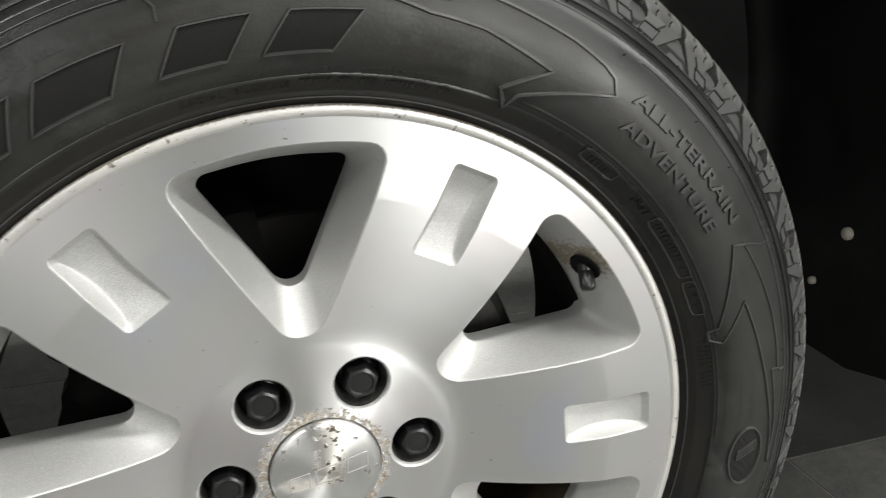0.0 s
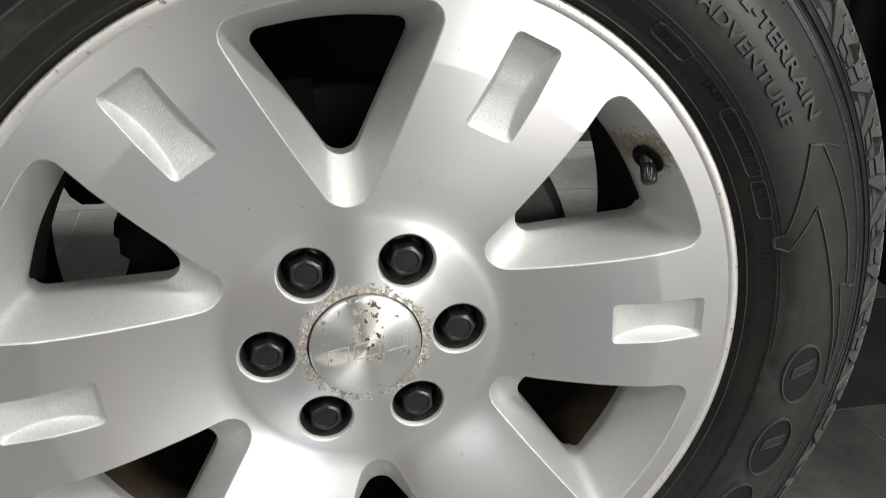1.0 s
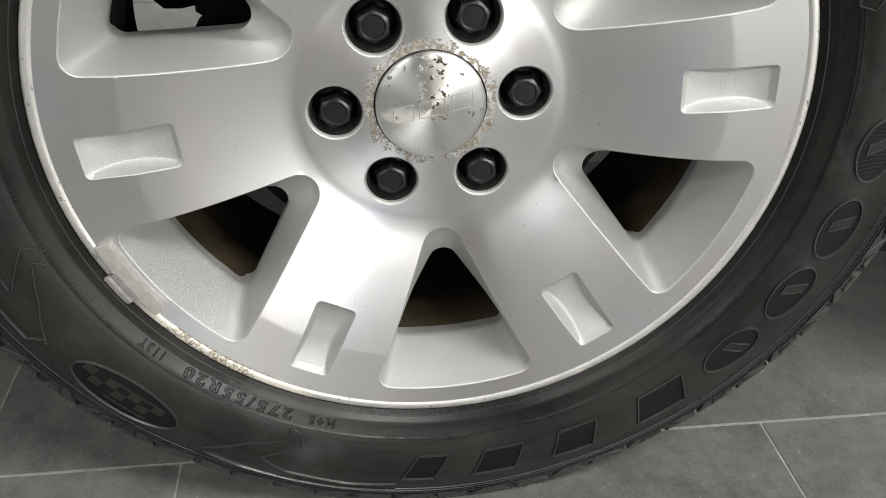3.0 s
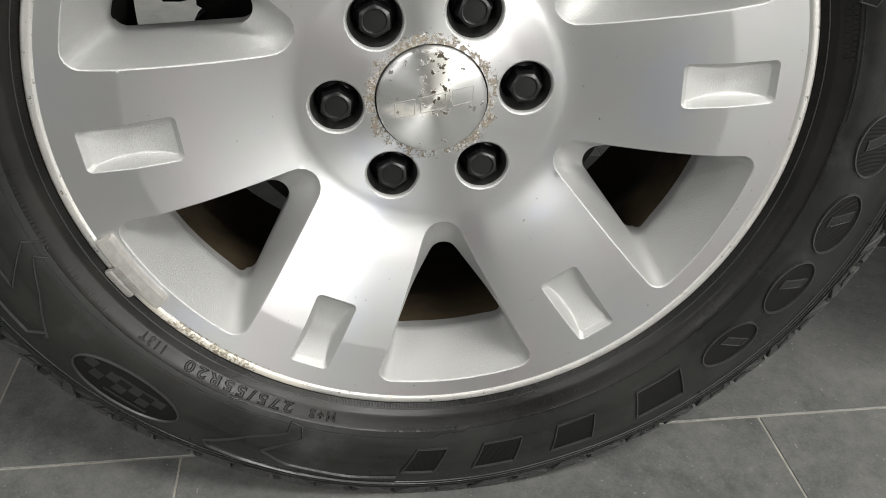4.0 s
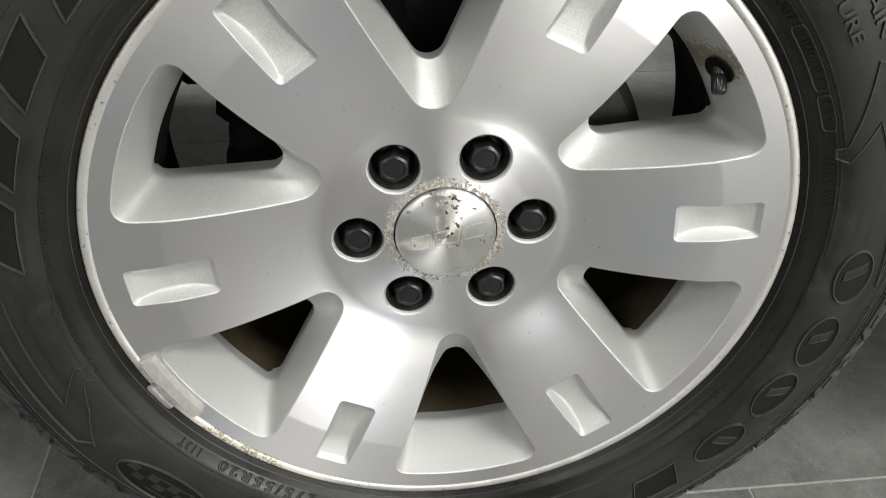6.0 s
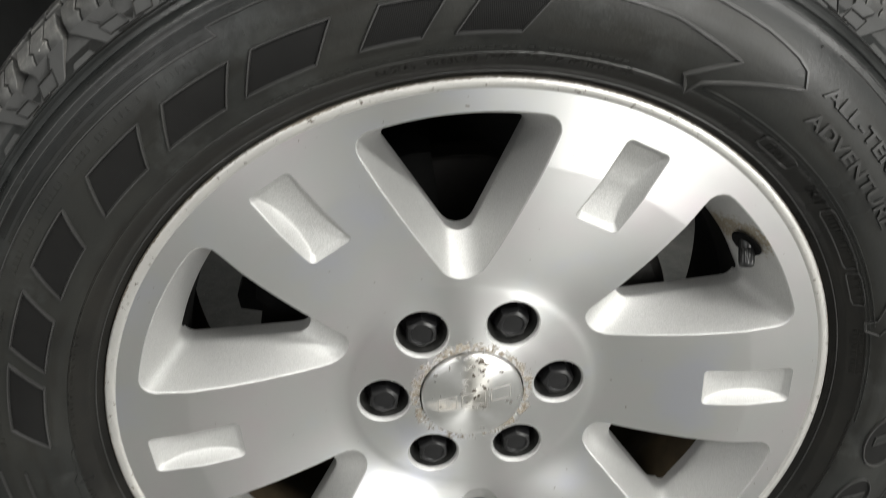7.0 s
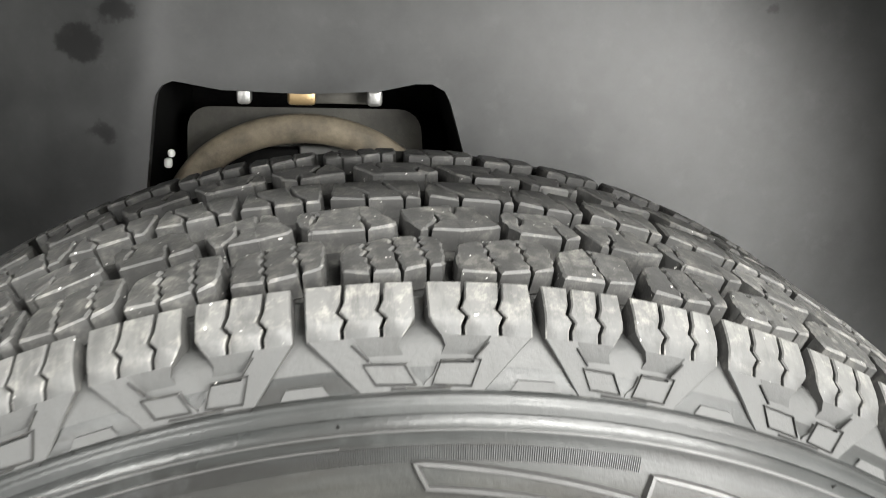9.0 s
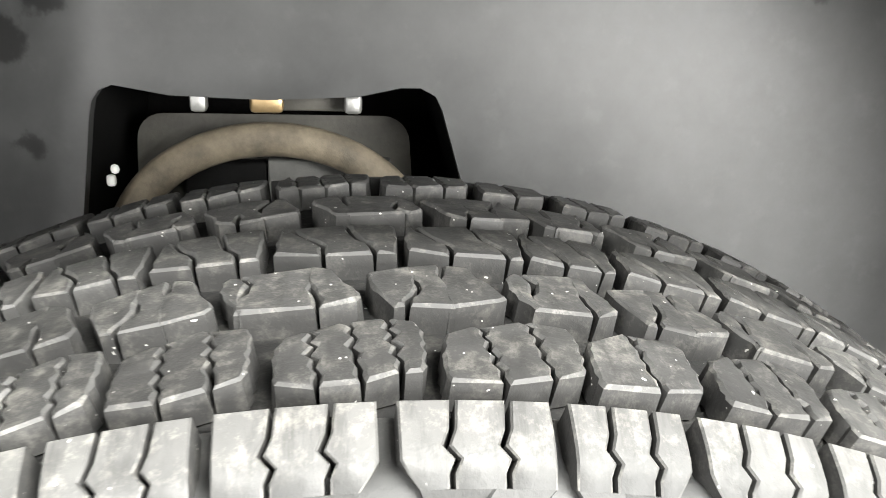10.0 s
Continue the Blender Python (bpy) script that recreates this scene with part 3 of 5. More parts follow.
def pad_ring(d):
    """The outline of a spoke's recess, drawn in by d."""
    return rounded_rect(.1795 + d, .2445 - d, .0162 - d, .0157 - d, max(.0012, .0040 - d * .35))


LUG_R, LUG_RAD = 0.06985, 0.0204
CHAM = 0.0011

holes = []
for k in range(6):
    aw, asp = PHI + radians(60 * k + 30), PHI + radians(60 * k)
    holes.append([local(v, u, aw) for v, u in grow(WIN_TOP, W_C, CHAM)])
    holes.append([local(v, u, asp) for v, u in dense(pad_ring(-CHAM * .8), .004)])
    holes.append([local(LUG_R + x, y, asp) for x, y in circle(0, 0, LUG_RAD + CHAM, 64)])
F_IN, F_OUT = 0.0416, 0.2636
grid = []
radii = [r for r in np.arange(F_IN + .0025, F_OUT, .0025) if abs(r - BREAK) > .0030] + [BREAK - .0020, BREAK - .0004, BREAK + .0004, BREAK + .0020]
for i, r in enumerate(radii):
    n = int(2 * math.pi * r / .0035)
    grid += [(r * math.cos(2 * math.pi * (j + (i % 2) / 2) / n), r * math.sin(2 * math.pi * (j + (i % 2) / 2) / n)) for j in range(n)]
ring_out = [(F_OUT * math.cos(2 * math.pi * i / 480), F_OUT * math.sin(2 * math.pi * i / 480)) for i in range(480)]
ring_in = [(F_IN * math.cos(2 * math.pi * i / 160), F_IN * math.sin(2 * math.pi * i / 160)) for i in range(160)]
vv, ff = sheet([ring_out], holes + [ring_in], grid, .0012)
face_mesh = mesh_of("spoke_face", [(x, face_at(math.hypot(x, z)), z) for x, z in vv], [tuple(t) for t in ff], [M_FACE])
# outward is towards the viewer's side (-y)
bm = bmesh.new()
bm.from_mesh(face_mesh)
bmesh.ops.recalc_face_normals(bm, faces=bm.faces)
if sum(f.normal.y for f in bm.faces) > 0:
    bmesh.ops.reverse_faces(bm, faces=bm.faces)
bm.to_mesh(face_mesh)
bm.free()
part("spoke_face", face_mesh, wheel, "bright machined aluminium spoke face with turning lines")


def loft(name, rings, materials, slots=None, cap=False, sharp=50):
    """Joins closed rings of equal length; cap closes the last one."""
    n = len(rings[0])
    verts = [p for r in rings for p in r]
    faces, ms = [], []
    for k in range(len(rings) - 1):
        for i in range(n):
            j = (i + 1) % n
            faces.append((k * n + i, k * n + j, (k + 1) * n + j, (k + 1) * n + i))
            ms.append(slots[k] if slots else 0)
    if cap:
        faces.append(tuple((len(rings) - 1) * n + i for i in range(n)))
        ms.append(slots[-1] if slots else 0)
    return mesh_of(name, verts, faces, materials, ms, sharp=sharp)


def window_pocket(a):
    rings = []

    def ring(pts, depth):
        out = []
        for v, u in pts:
            x, z = local(v, u, a)
            out.append((x, depth(math.hypot(x, z)), z))
        rings.append(out)
    ring(grow(WIN_TOP, W_C, CHAM), lambda r: face_at(r))
    ring(grow(WIN_TOP, W_C, CHAM * 0.35), lambda r: face_at(r) + .0004)
    ring(WIN_TOP, lambda r: face_at(r) + .0014)
    for f in (0.25, 0.5, 0.75, 0.93, 1.0):
        pts = []
        for p, q in zip(WIN_TOP, WIN_HOLE):
            g = f ** 0.92
            pts.append((p[0] + (q[0] - p[0]) * g, p[1] + (q[1] - p[1]) * g))
        dp = []
        for p, q in zip(WIN_TOP, pts):
            y0 = face_at(math.hypot(*p)) + .0014
            dp.append(y0 + (0.017 - y0) * f)
        rings.append([(local(v, u, a)[0], d, local(v, u, a)[1]) for (v, u), d in zip(pts, dp)])
    back = grow(WIN_HOLE, W_C, 0.0015)
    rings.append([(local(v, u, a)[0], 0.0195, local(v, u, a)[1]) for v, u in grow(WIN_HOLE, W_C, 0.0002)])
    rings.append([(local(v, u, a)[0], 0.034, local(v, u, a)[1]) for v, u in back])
    # the rear band is near black: painted shade, not silver
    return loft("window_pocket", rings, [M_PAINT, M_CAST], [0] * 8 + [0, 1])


for k in range(6):
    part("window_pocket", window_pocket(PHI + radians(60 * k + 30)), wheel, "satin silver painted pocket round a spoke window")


def spoke_recess(a):
    """A trough whose floor sinks towards its middle, with slanted long sides."""
    rings = []
    depth = lambda v: 0.0115 - 0.0072 * min(1.0, abs((v - .212) / .0300)) ** 2
    base = pad_ring(.0006)

    def lay(pts, drop):
        rings.append([(local(v, u, a)[0], face_at(math.hypot(v, u)) + drop(v), local(v, u, a)[1]) for v, u in pts])
    for d, h in ((-CHAM * .8, 0.0), (-CHAM * .25, .0003), (0, .0010)):
        lay(pad_ring(d), lambda v: h)
    for f, g in ((.05, .20), (.30, .52), (.58, .80), (.72, .92), (.84, .975), (.96, .995), (1.15, 1.0), (1.8, 1.0)):
        pts = []
        for v, u in base:
            side = min(.0078, .58 * depth(v)) * f
            pts.append((.212 + (v - .212) * (1 - .0030 * f / .0320), u * (1 - side / .0156)))
        lay(pts, lambda v: .0010 + (depth(v) - .0010) * g)
    me = loft("spoke_recess", rings, [M_PAINT], cap=False, sharp=70)
    # a strip closes the floor
    n = len(rings[0])
    bm = bmesh.new()
    bm.from_mesh(me)
    bm.verts.ensure_lookup_table()
    last = [bm.verts[(len(rings) - 1) * n + i] for i in range(n)]
    for i in range(n // 2 - 1):
        f = bm.faces.new((last[i], last[i + 1], last[n - 2 - i], last[n - 1 - i]))
        f.smooth = True
    bm.to_mesh(me)
    bm.free()
    return me


for k in range(6):
    part("spoke_recess", spoke_recess(PHI + radians(60 * k)), wheel, "shallow silver painted rectangular recess in a spoke")


def lug_sleeve(a):
    cx, cz = local(LUG_R, 0, a)
    rings = []
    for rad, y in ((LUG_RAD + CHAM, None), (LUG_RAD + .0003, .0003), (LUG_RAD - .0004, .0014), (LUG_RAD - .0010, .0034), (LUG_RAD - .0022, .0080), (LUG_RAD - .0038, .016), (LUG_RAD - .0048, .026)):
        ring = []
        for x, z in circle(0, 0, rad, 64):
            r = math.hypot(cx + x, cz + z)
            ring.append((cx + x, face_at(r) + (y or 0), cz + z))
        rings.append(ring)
    # deeper rings use a dark colour that stands for the hole's shade
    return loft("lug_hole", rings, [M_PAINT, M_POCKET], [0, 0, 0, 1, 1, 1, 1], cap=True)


def hex_ring(rad, y, rot, n=6, blend=0.0):
    """A hexagon with 24 points; blend 1 makes it a circle."""
    out = []
    for i in range(24):
        a = 2 * math.pi * i / 24
        k = math.cos(math.pi / 6) / math.cos((a % (math.pi / 3)) - math.pi / 6)
        rr = rad * (k * (1 - blend) + blend)
        out.append((rr * math.cos(a + rot), y, rr * math.sin(a + rot)))
    return out


def lug_nut_cover(rot):
    rings = [hex_ring(.0160, .018, rot, blend=1), hex_ring(.0160, .0150, rot, blend=1), hex_ring(.0154, .0138, rot, blend=1), hex_ring(.0140, .0130, rot, blend=1),
             hex_ring(.0136, .0120, rot), hex_ring(.0133, .0012, rot), hex_ring(.0129, -.0006, rot, blend=.05), hex_ring(.0118, -.0020, rot, blend=.35), hex_ring(.0092, -.0028, rot, blend=1), hex_ring(.0084, -.0026, rot, blend=1),
             hex_ring(.0078, -.0016, rot, blend=1), hex_ring(.0030, -.0018, rot, blend=1)]
    return loft("lug_nut_cover", rings, [M_NUT], cap=True, sharp=28)


rnd = random.Random(3)
for k in range(6):
    a = PHI + radians(60 * k)
    x, z = local(LUG_R, 0, a)
    part("lug_hole", lug_sleeve(a), wheel, "conical silver lug pocket, darkened inside for shade")
    part("lug_nut_cover", lug_nut_cover(rnd.uniform(0, 1)), wheel, "black plastic hexagonal lug nut cover", Matrix.Translation((x, .0022, HUB + z)))

# centre cap, softly crowned, in a dark seam
CAP = 0.0404
cap = part("centre_cap", lathe("centre_cap", [(0.0001, -.0102), (.012, -.0101), (.024, -.0097), (.034, -.0086), (.0385, -.0074), (CAP - .0004, -.0064), (CAP, -.0054), (CAP, .004)], 96, M_CAP), wheel,
           "brushed aluminium centre cap with corroded pits and rust stains")
part("cap_seam", lathe("cap_seam", [(CAP - .001, .003), (.0418, .003), (.0418, -.0028)], 96, M_BLACK), wheel)


def bar_outline(pts, width, lift, y_of, material, name, closed=True):
    """A thin raised line along points of the wheel's plane."""
    n = len(pts)
    verts, faces = [], []
    for i in range(n):
        a = np.array(pts[i - 1] if closed or i else pts[i])
        b = np.array(pts[(i + 1) % n] if closed or i < n - 1 else pts[i])
        t = (b - a) / max(1e-9, np.linalg.norm(b - a))
        nn = np.array((-t[1], t[0])) * width / 2
        for s, h in ((-1.0, 0.0004), (-0.5, -lift), (0.5, -lift), (1.0, 0.0004)):
            p = np.array(pts[i]) + nn * s
            verts.append((p[0], y_of(math.hypot(*p)) + h, p[1]))
    for i in range(n if closed else n - 1):
        j = (i + 1) % n
        for q in range(3):
            faces.append((i * 4 + q, i * 4 + q + 1, j * 4 + q + 1, j * 4 + q))
    return mesh_of(name, verts, faces, [material])


# plain slanted emblem shapes on the cap
def cap_y(r):
    return float(np.interp(r, [0, .012, .024, .034, .0385, .0404], [-.0102, -.0101, -.0097, -.0086, -.0074, -.0054]))


e_a = radians(193)
for v, w in ((-.0225, .0155), (-.0005, .0185), (.0205, .0145)):
    box2 = [(v - w / 2 - .0012, -.0058), (v + w / 2 - .0012, -.0058), (v + w / 2 + .0012, .0058), (v - w / 2 + .0012, .0058)]
    pts = [local(p, q, e_a) for p, q in dense(box2, .002)]
    part("emblem_bar", bar_outline(pts, .0011, .00025, cap_y, M_LEAD, "emblem_bar"), cap, "fine raised emblem outline", Matrix.Translation((0, 0, HUB)))

# rim lip, barrel and spoke back; shade is painted into the last two
part("rim_lip", lathe("rim_lip", [(.2634, -.0347), (.2640, -.0351), (.2648, -.0358), (.2656, -.0361), (.2672, -.0363), (.2690, -.0362), (.2702, -.0358), (.2709, -.0349), (.2711, -.0336), (.2698, -.0310), (.2690, -.018), (.2600, -.010)], 360, M_LIP),
     wheel, "chalky weathered aluminium rim lip")
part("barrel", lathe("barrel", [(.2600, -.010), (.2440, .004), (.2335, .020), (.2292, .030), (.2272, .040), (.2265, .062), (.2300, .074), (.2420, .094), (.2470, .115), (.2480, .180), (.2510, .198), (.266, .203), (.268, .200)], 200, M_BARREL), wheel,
     "brown dusty inner barrel, its shaded upper half painted black")
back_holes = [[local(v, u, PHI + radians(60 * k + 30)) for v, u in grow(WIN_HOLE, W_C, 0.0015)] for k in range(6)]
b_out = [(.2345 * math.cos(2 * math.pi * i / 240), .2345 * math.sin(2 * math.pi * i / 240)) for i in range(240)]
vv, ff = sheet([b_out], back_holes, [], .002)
part("spoke_back", mesh_of("spoke_back", [(x, .034, z) for x, z in vv], [tuple(t) for t in ff], [M_CAST]), wheel, "back of the spokes, near black to carry its shade")

# valve stem on a window shelf; a black disc paints its hole's shade
va = radians(35.9)
hx, hz = local(.2372, 0, va)
p0 = Vector((hx, -.0130, hz))
p1 = p0 + Vector((-.0010, -.0100, -.0150))
axis = (p1 - p0).normalized()
rot = axis.to_track_quat("Z", "Y").to_matrix().to_4x4()


def tube(name, prof, n, material, knurl=0.0):
    """Turns (radius, height) round z; knurl cuts shallow flutes."""
    verts, faces = [], []
    for r, h in prof:
        for i in range(n):
            a = 2 * math.pi * i / n
            rr = r * (1 - (knurl if i % 2 else 0))
            verts.append((rr * math.cos(a), rr * math.sin(a), h))
    for k in range(len(prof) - 1):
        for i in range(n):
            j = (i + 1) % n
            faces.append((k * n + i, k * n + j, (k + 1) * n + j, (k + 1) * n + i))
    return mesh_of(name, verts, faces, [material], sharp=40)


stem = part("valve_stem", tube("valve_stem", [(.0001, -.004), (.0052, -.004), (.0052, .003), (.0040, .005), (.0036, .010)], 32, M_NUT), wheel, "black rubber valve stem", Matrix.Translation((0, 0, HUB)) @ Matrix.Translation(p0) @ rot)
part("valve_cap", tube("valve_cap", [(.0052, .0035), (.0056, .0040), (.0056, .0140), (.0050, .0165), (.0034, .0178), (.0001, .0180)], 36, M_NUT, 0.07), stem, "fluted black valve cap",
     Matrix.Translation((0, 0, HUB)) @ Matrix.Translation(p0) @ rot)
shelf_n = Vector((-math.cos(va) * .88, -.47, -math.sin(va) * .88)).normalized()
rot2 = shelf_n.to_track_quat("Z", "Y").to_matrix().to_4x4()
part("valve_hole_disc", tube("valve_hole_disc", [(.0001, .0018), (.0112, .0018), (.0122, .0002)], 32, M_CAST), wheel, "", Matrix.Translation((0, 0, HUB)) @ Matrix.Translation((hx, -.0130, hz)) @ rot2)


# clip-on balance weights on the lip
def arc_block(name, a0, a1, prof, material, n=14):
    """A bent bar: a closed (radius, y) profile swept between two angles."""
    rings = []
    for i in range(n + 1):
        a = a0 + (a1 - a0) * i / n
        e = 1.0 if 0 < i < n else 0.9
        cr, cy = sum(p[0] for p in prof) / len(prof), sum(p[1] for p in prof) / len(prof)
        rings.append([spin(cr + (r - cr) * e, a, cy + (y - cy) * e) for r, y in prof])
    k = len(prof)
    verts = [p for r in rings for p in r]
    faces = [(i * k + q, i * k + (q + 1) % k, (i + 1) * k + (q + 1) % k, (i + 1) * k + q) for i in range(n) for q in range(k)]
    faces += [tuple(range(k))[::-1], tuple(n * k + q for q in range(k))]
    return mesh_of(name, verts, faces, [material], sharp=35)


weight = part("balance_weight", arc_block("balance_weight", radians(-159.2), radians(-144.0), [(.2512, -.0330), (.2516, -.0384), (.2526, -.0398), (.2600, -.0408), (.2632, -.0404), (.2642, -.0394), (.2645, -.0356)], M_LEAD, 28), wheel,
              "pinkish grey coated clip-on balance weight on the rim edge")
part("weight_clip", arc_block("weight_clip", radians(-154.0), radians(-148.3), [(.2592, -.0402), (.2600, -.0417), (.2652, -.0415), (.2668, -.0404), (.2680, -.0412), (.2712, -.0410), (.2732, -.0396), (.2734, -.0372), (.2700, -.0362), (.2645, -.0390)], M_CLIP, 16), weight,
     "dull zinc spring clip", Matrix.Translation((0, 0, HUB)))

# ---- the tyre ----
MID = 0.0778
side = [(.2700, -.0240), (.2702, -.0300), (.2712, -.0335), (.2722, -.0348), (.2795, -.0420), (.2805, -.0436), (.2815, -.0440), (.2870, -.0487), (.2900, -.0508), (.2906, -.0520), (.2912, -.0516), (.2980, -.0552),
        (.3050, -.0570), (.3130, -.0580), (.3200, -.0582), (.3280, -.0577), (.3360, -.0563), (.3440, -.0541), (.3500, -.0519), (.3550, -.0499), (.3562, -.0500), (.3572, -.0490), (.3594, -.0480), (.3599, -.0466), (.3606, -.0462), (.3611, -.0472), (.3630, -.0462), (.3646, -.0450), (.3652, -.0440),
        (.3660, -.0437)]
tread_path = [(.3600, -.0475), (.3660, -.0437), (.3720, -.0405), (.3780, -.0375), (.3850, -.0335), (.3895, -.0300), (.3925, -.0250), (.3965, -.0160), (.4000, .0080), (.4020, .0400), (.4035, .0650), (.4040, MID)]
# the inner half is made fuller to fit its outline in the camera's view
tread_path += [(r + w, 2 * MID - y) for (r, y), w in zip(tread_path[-2::-1], (.0006, .0014, .0026, .0034, .0034, .0030, .0025, .0018, .0010, .0004, 0.0))]
tp = np.array(tread_path)
tp_a = np.r_[0, np.cumsum(np.hypot(*np.diff(tp, axis=0).T))]
a_fine = np.linspace(0, tp_a[-1], 600)
tp_f = np.stack([np.interp(a_fine, tp_a, tp[:, 0]), np.interp(a_fine, tp_a, tp[:, 1])], 1)
for _ in range(2):
    tp_f[3:-3] = sum(tp_f[3 + k:len(tp_f) - 3 + k] for k in range(-3, 4)) / 7
tp_n = np.gradient(tp_f, axis=0)
tp_n = np.stack([tp_n[:, 1], -tp_n[:, 0]], 1) / np.hypot(*tp_n.T)[:, None]


def arc_of(y):
    """Distance along the tread's outline at which it reaches y."""
    return float(np.interp(y, tp_f[:, 1], a_fine))


def arc_of_r(r):
    h = len(a_fine) // 2
    return float(np.interp(r, tp_f[:h, 0], a_fine[:h]))


def squash(p):
    """The tyre stands on the floor: flat at the contact, a little wider above it."""
    x, y, z = p
    low = -HUB + 0.0005
    if z < low + 0.06:
        k = (low + 0.06 - z) / 0.06
        y += (0.004 * k if y > MID else -0.004 * k) * min(1, abs(y - MID) / 0.1)
    return (x, y, max(z, low))


def on_tread(a, ang, h):
    r = np.interp(a, a_fine, tp_f[:, 0]) + h * np.interp(a, a_fine, tp_n[:, 0])
    y = np.interp(a, a_fine, tp_f[:, 1]) + h * np.interp(a, a_fine, tp_n[:, 1])
    return squash(spin(float(r), ang, float(y)))


DEEP = 0.0095
groove_prof = []
for a in np.linspace(arc_of_r(.3660), tp_a[-1] - arc_of_r(.3660), 60):
    u = min(a, tp_a[-1] - a) - arc_of_r(.3660)
    h = -0.0013 * min(1.0, u / .003) - 0.0017 * min(1.0, max(0.0, (u - .008) / .008)) - (DEEP - .0030) * min(1.0, max(0.0, (u - .019) / .012))
    groove_prof.append((float(np.interp(a, a_fine, tp_f[:, 0]) + h * np.interp(a, a_fine, tp_n[:, 0])), float(np.interp(a, a_fine, tp_f[:, 1]) + h * np.interp(a, a_fine, tp_n[:, 1]))))
prof = side[:-1] + groove_prof + [(r, 2 * MID - y) for r, y in side[-2::-1]]
carcass = lathe("tyre", prof, 400, M_SIDE, sharp=60)
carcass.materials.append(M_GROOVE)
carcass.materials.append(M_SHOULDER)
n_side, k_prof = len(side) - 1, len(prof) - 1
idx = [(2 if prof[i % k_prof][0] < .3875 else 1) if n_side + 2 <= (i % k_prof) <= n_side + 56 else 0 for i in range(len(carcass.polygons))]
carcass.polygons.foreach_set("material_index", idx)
for v in carcass.vertices:
    v.co = squash(tuple(v.co))
tyre = part("tyre", carcass, wheel, "black all-terrain tyre with raised sidewall shapes and chunky tread")

side_r, side_y = np.array([p[0] for p in side]), np.array([p[1] for p in side])


def side_at(r):
    return float(np.interp(r, side_r, side_y))


def on_side(r, ang, h):
    """A point h outside the sidewall."""
    dy = (side_at(r + .001) - side_at(r - .001)) / .002
    n = math.hypot(1, dy)
    return squash(spin(r + h * dy / n, ang, side_at(r) - h / n))



# ---- tread blocks ----
PITCH = [107.4, 102.0, 96.55, 90.4, 84.35, 79.4, 73.9, 68.2]
while PITCH[-1] > -252.6 + 8.5:
    step = (PITCH[-1] + 252.6) / max(1, round((PITCH[-1] + 252.6) / 5.6))
    PITCH.append(PITCH[-1] - step * (1 + 0.08 * math.sin(len(PITCH) * 2.1)))
PITCH.append((PITCH[-1] - 252.6) / 2) if PITCH[-1] + 252.6 > 8.3 else None
if len(PITCH) % 2:
    PITCH.pop()
CELLS = [(radians(b), radians(a)) for a, b in zip(PITCH, PITCH[1:] + [PITCH[0] - 360])]


TOPS, CHAMFERS, FEET = set(), set(), set()


def lamella(verts, faces, rows, depth, ch=0.0006, open_row=None, lift=0.0):
    """One upstanding rubber piece, chamfered at the top: rows of (distance along the tread outline, angle) at its right and at its left."""
    n = len(rows)

    def ring(inset, h):
        s = len(verts)
        for q, way in [(q, 0) for q in range(n)] + [(q, 1) for q in range(n - 1, -1, -1)]:
            a, ang = rows[q][way]
            da = 0 if q == open_row else (inset if q == 0 else (-inset if q == n - 1 else 0))
            verts.append(on_tread(a + da, ang + (-inset if way else inset) / 0.4, 0.0 if q == open_row and h > -.002 else h))
        return s
    s0, s1, s2 = ring(ch, lift), ring(0.0, lift - ch), ring(-0.0004, -depth)
    m = 2 * n
    for q in range(n - 1):
        faces.append((s0 + q, s0 + q + 1, s0 + m - 2 - q, s0 + m - 1 - q))
        TOPS.add((s0 + q, s0 + q + 1))
    for q in range(m):
        CHAMFERS.add((s0 + q, s1 + q))
    for a, b in ((s0, s1), (s1, s2)):
        for q in range(m):
            w = (q + 1) % m
            faces.append((a + q, b + q, b + w, a + w))


# rows of the tread: y of the outer and the inner end of a block over the share s of its pitch, and its offset in pitches, near and far
ROWS = {"second": (([0, .12, .55, .85, 1], [-.0085, -.0130, -.0100, -.0075, -.0040]), ([0, .10, .32, .55, .80, .92, 1], [.0080, .0100, .0140, .0176, .0180, .0158, .0115]), .325, .10),
        "third": (([0, .2, .5, .8, 1], [.0298, .0274, .0266, .0284, .0322]), ([0, .12, .3, .6, .8, .9, 1], [.0480, .0512, .0530, .0552, .0530, .0505, .0440]), -.09, .50),
        "centre": (([0, .3, .7, 1], [.0664, .0634, .0634, .0640]), ([0, .3, .7, 1], [.0886, .0898, .0905, .0912]), .25, .25)}
SIPES = (2, 2, 3, 2, 1, 2)


